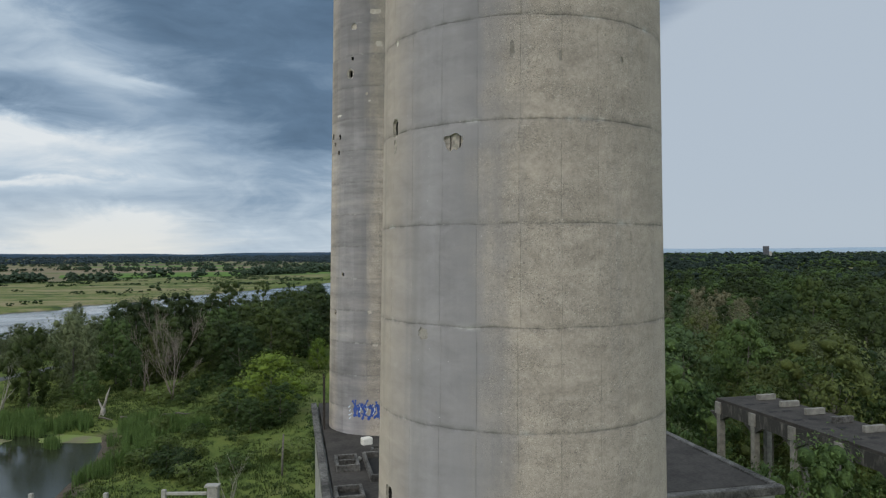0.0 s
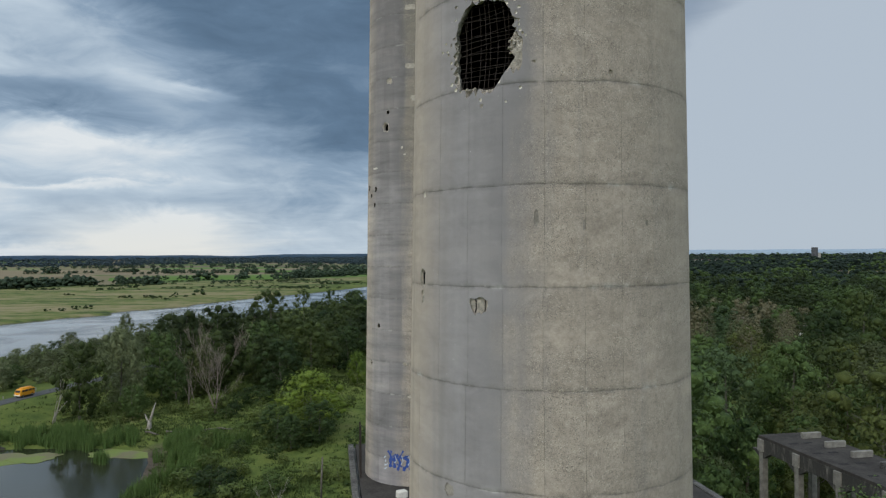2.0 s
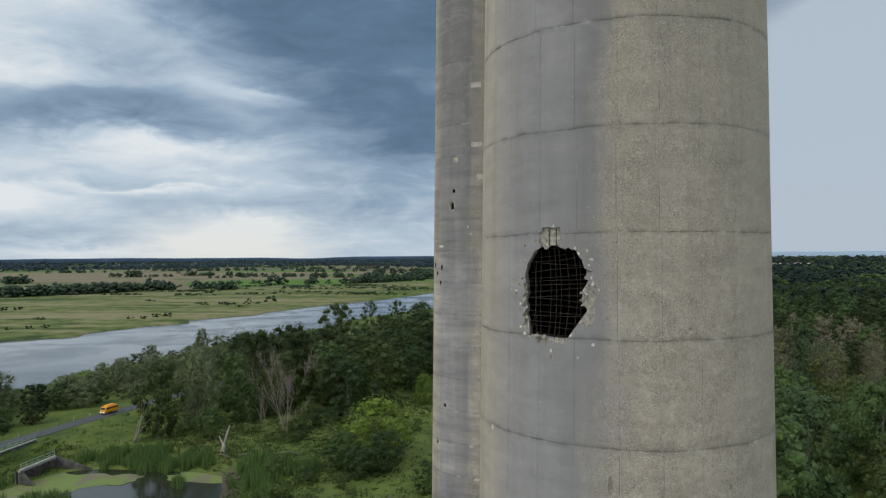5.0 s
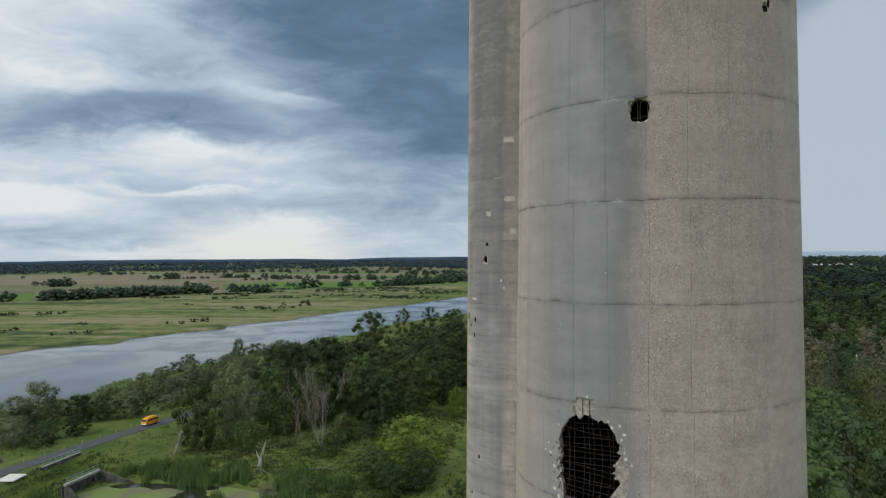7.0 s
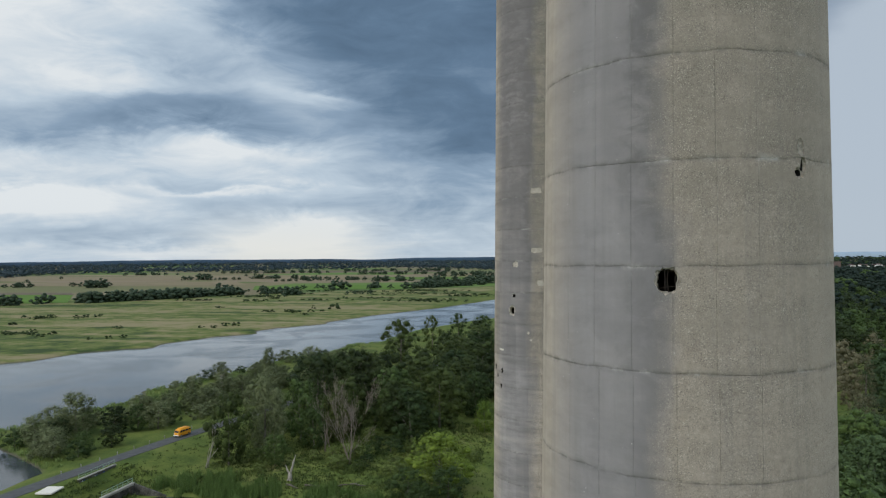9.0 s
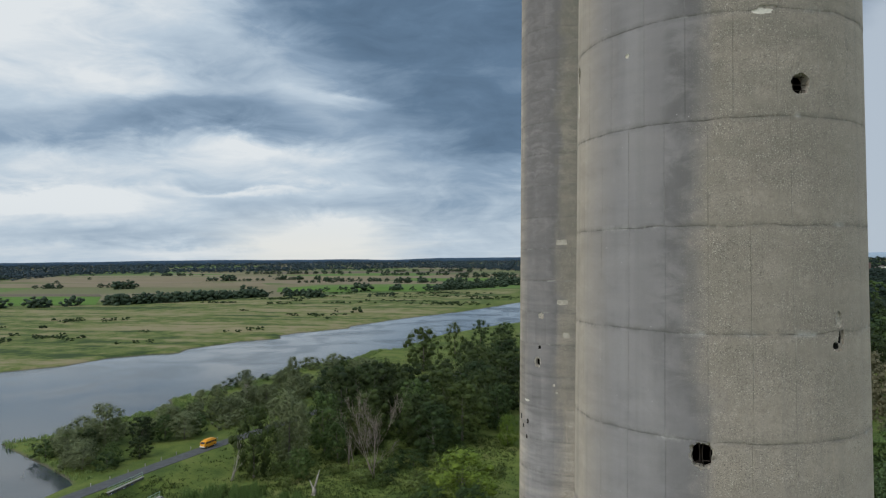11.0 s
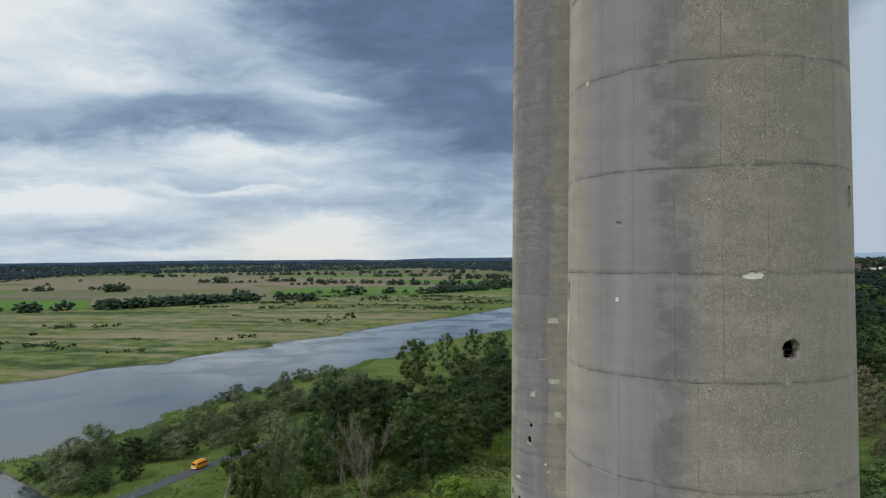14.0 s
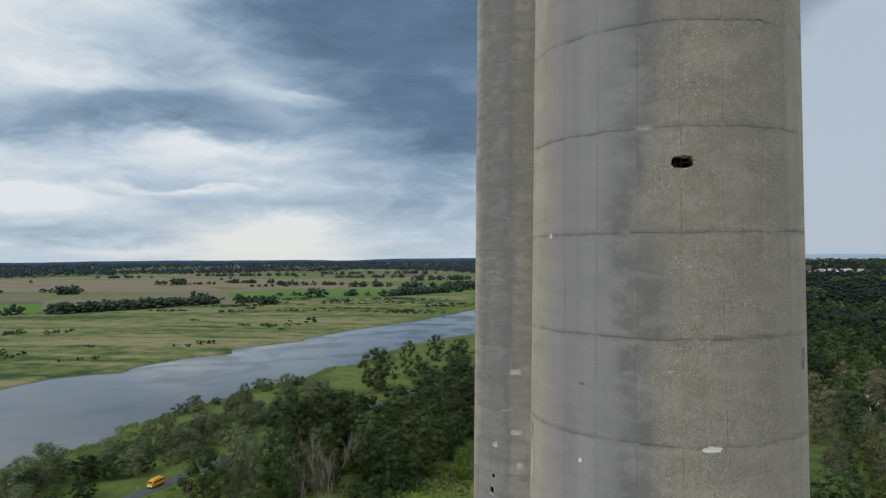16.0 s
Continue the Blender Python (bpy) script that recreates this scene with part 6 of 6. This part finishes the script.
for y, s in ((4.6, 1), (-4.6, -1)):
    bm = bmesh.new()
    e = 7.2 if s > 0 else 3.4
    q = [(0.3, -3.6), (e, -3.6), (e, -2.75), (0.3, -0.3)]
    a = [bm.verts.new((u, y - 0.18 + s * u * 0.16, w)) for u, w in q]
    b = [bm.verts.new((u, y + 0.18 + s * u * 0.16, w)) for u, w in q]
    bm.faces.new(a), bm.faces.new(b[::-1])
    for i in range(4):
        bm.faces.new((a[i], b[i], b[(i + 1) % 4], a[(i + 1) % 4]))
    part("wing_wall", bm_mesh("wing_wall", bm, STAINED), wall_2, "sloping pale wing wall")
railing(-98.0, 116.0, 125.0, -0.2, "faded green steel railing over the pond outlet")
tagged(new("concrete_slab", box_mesh("concrete_slab", PALE_CHIP, (0, 0, 0, 3.4, 4.2, 0.3), bevel=0.04)), "pale concrete slab lying beside the road", "slab").matrix_basis = pose(-110.5, 116.2, 0.2, 0, 0, 10)
for i in range(9):
    p = thing("marker_post", pose(-116.8 + 0.55 * i, 126 + 5.2 * i, 0.0), "short grey roadside marker post", "post", "roadside posts")
    part("post", box_mesh("post", OLD_CONCRETE, (0, 0, 0.32, 0.16, 0.16, 0.9), bevel=0.02), p)


# ---- posts and pole in front of the meadow ----
frame_l = thing("ruined_post_row", pose(-34, 83.5, -2.2), "remains of a concrete post-and-beam frame in the grass", "ruin")
part("post", box_mesh("post", OLD_CONCRETE, (0, 0, 1.75, 0.5, 0.5, 4.0), bevel=0.05), frame_l)
part("post", box_mesh("post", OLD_CONCRETE, (6.0, 0, 1.9, 1.3, 0.9, 4.4), bevel=0.08), frame_l)
part("cap", box_mesh("cap", OLD_CONCRETE, (5.9, 0, 4.2, 1.7, 1.1, 0.25), bevel=0.05), frame_l, "broken cap slab")
part("beam", box_mesh("beam", OLD_CONCRETE, (2.7, 0.05, 3.25, 5.0, 0.35, 0.35), bevel=0.04), frame_l)
for x in (-41.2, -50.3):
    p = thing("concrete_post", pose(x, 83.8, -2.6), "single weathered concrete post in the reeds", "post", "meadow posts")
    part("post", box_mesh("post", OLD_CONCRETE, (0, 0, 1.6, 0.5, 0.5, 4.2), bevel=0.05), p)
pole_v, pole_f = tube([(0, 0, -0.5), (0.05, 0, 2.5), (0.25, 0.0, 6.2)], [0.17, 0.15, 0.12], 8)
tagged(new("utility_pole", mesh("utility_pole", pole_v, pole_f, BARK, True)), "old dark wooden pole leaning in the meadow", "pole").matrix_basis = pose(-23.4, 99.5, float(height(-23.4, 99.5)))

# ---- on the boiler-house roof ----
def curb(x, y, w, d, cells, label, h=0.45):
    c = thing("roof_curb", pose(x, y, ROOF_Z, 0, 0, TURN_G), label, "roof curb", "roof curbs")
    t = 0.18
    for s in (-1, 1):
        part("side", box_mesh("side", STAINED, (s * (w / 2 - t / 2), 0, h / 2 - 0.05, t, d, h), bevel=0.03), c)
    for i in range(cells + 1):
        part("bar", box_mesh("bar", STAINED, (0, -d / 2 + t / 2 + (d - t) * i / cells, h / 2 - 0.054, w - 2 * t, t, h), bevel=0.02), c)
    # A black sheet on the roof paints the shade of an open shaft.
    part("shaft", box_mesh("shaft", SOOT_AND_SHADE, (0, 0, 0.02, w - 2 * t, d - 2 * t, 0.03), bevel=0.0), c, "black sheet, painted shade of an open shaft")


curb(-5.75, 40.7, 1.35, 2.3, 2, "square concrete roof curb with two openings")
curb(-3.7, 40.2, 1.7, 4.6, 1, "long broken concrete roof curb")
curb(-4.9, 35.4, 1.5, 1.8, 1, "low concrete roof curb")
curb(-4.2, 43.3, 0.8, 0.9, 1, "small raised roof opening")
tagged(new("rubble_block", box_mesh("rubble_block", PALE_CHIP, (0, 0, 0.2, 0.7, 0.5, 0.5), bevel=0.06)), "loose pale rubble block on the roof", "rubble").matrix_basis = pose(-5.1, 45.4, ROOF_Z, 0, 0, 30)
rnd_r = random.Random(12)
for i in range(26):
    s = rnd_r.uniform(0.08, 0.22)
    u, v = rnd_r.uniform(-22.5, -1), rnd_r.uniform(1, 20)
    bm = bmesh.new()
    bmesh.ops.create_icosphere(bm, subdivisions=1, radius=s)
    for q in bm.verts:
        q.co *= rnd_r.uniform(0.7, 1.2)
    ob = new("rubble_piece", bm_mesh("rubble_piece", bm, OLD_CONCRETE))
    tagged(ob, "small broken concrete piece lying on the roof", "rubble", "rubble on the roof").matrix_basis = grid(u, v, ROOF_Z + s * 0.4)
lad = thing("steel_frame", pose(-8.55, 49.3, ROOF_Z - 1.0, 0, 0, TURN_G), "rusty steel ladder frame beside the chimney foot", "ladder")
for y in (0.0, 1.1):
    part("upright", box_mesh("upright", STEEL, (0, y, 2.4, 0.12, 0.12, 4.8), bevel=0.01), lad)
for i in range(9):
    part("rung", box_mesh("rung", STEEL, (0, 0.55, 0.4 + 0.52 * i, 0.06, 1.0, 0.06), bevel=0.008), lad)


# ---- spray paint at the foot of the far chimney ----
def on_b(u, z, lift):
    r = radius_b(z) + lift
    t = u / r
    return Vector((r * math.sin(t), -r * math.cos(t), z))


def stroke(pts, width, mat, label, lift):
    """A painted stroke on the curved shaft. pts: arc length, height."""
    verts, faces = [], []
    fine = []
    for (a, b), (c, d) in zip(pts, pts[1:]):
        fine += [(a + (c - a) * k / 4, b + (d - b) * k / 4) for k in range(4)]
    fine.append(pts[-1])
    for i, (u, z) in enumerate(fine):
        q, p = fine[min(i + 1, len(fine) - 1)], fine[max(i - 1, 0)]
        dx, dz = q[0] - p[0], q[1] - p[1]
        n = math.hypot(dx, dz) or 1
        w = width * (0.7 + 0.3 * math.sin(i * 1.7))
        nx, nz = -dz / n * w / 2, dx / n * w / 2
        verts += [on_b(u + nx, z + nz, lift), on_b(u - nx, z - nz, lift), on_b(u - nx, z - nz, 0.001), on_b(u + nx, z + nz, 0.001)]
        if i:
            o = 4 * i
            faces += [(o - 4 + j, o - 4 + (j + 1) % 4, o + (j + 1) % 4, o + j) for j in range(4)]
    part("spray_paint", mesh("spray_paint", verts, faces, mat), tower_b, label)


rnd_s = random.Random(17)
for i in range(13):
    u = -1.7 + 0.21 * i
    z0 = 18.55 + rnd_s.uniform(-0.1, 0.25)
    stroke([(u, z0), (u + rnd_s.uniform(-0.25, 0.35), z0 + rnd_s.uniform(0.3, 0.6)), (u + rnd_s.uniform(-0.3, 0.3), z0 + rnd_s.uniform(0.75, 1.25))], rnd_s.uniform(0.12, 0.26), PAINT_BLUE, "blue sprayed stroke", 0.008)
for i in range(8):
    u = -1.75 + 0.3 * i
    z0 = 18.75 + rnd_s.uniform(0, 0.7)
    stroke([(u, z0), (u + 0.3, z0 + rnd_s.uniform(-0.2, 0.25)), (u + 0.6, z0 + rnd_s.uniform(-0.3, 0.3))], rnd_s.uniform(0.1, 0.18), PAINT_BLUE, "blue sprayed cross stroke", 0.010)
for i in range(4):
    u = -1.3 + 0.5 * i
    stroke([(u, 18.85 + rnd_s.uniform(-0.1, 0.2)), (u + 0.15, 19.15), (u + 0.05, 19.5)], 0.07, PAINT_PALE, "pale outline stroke", 0.013)
for i in range(4):
    stroke([(-2.15 + rnd_s.uniform(-0.08, 0.1), 18.45 + 0.26 * i), (-1.95 + rnd_s.uniform(-0.08, 0.1), 18.6 + 0.26 * i)], 0.10, PAINT_PALE, "small pale sprayed mark", 0.008)
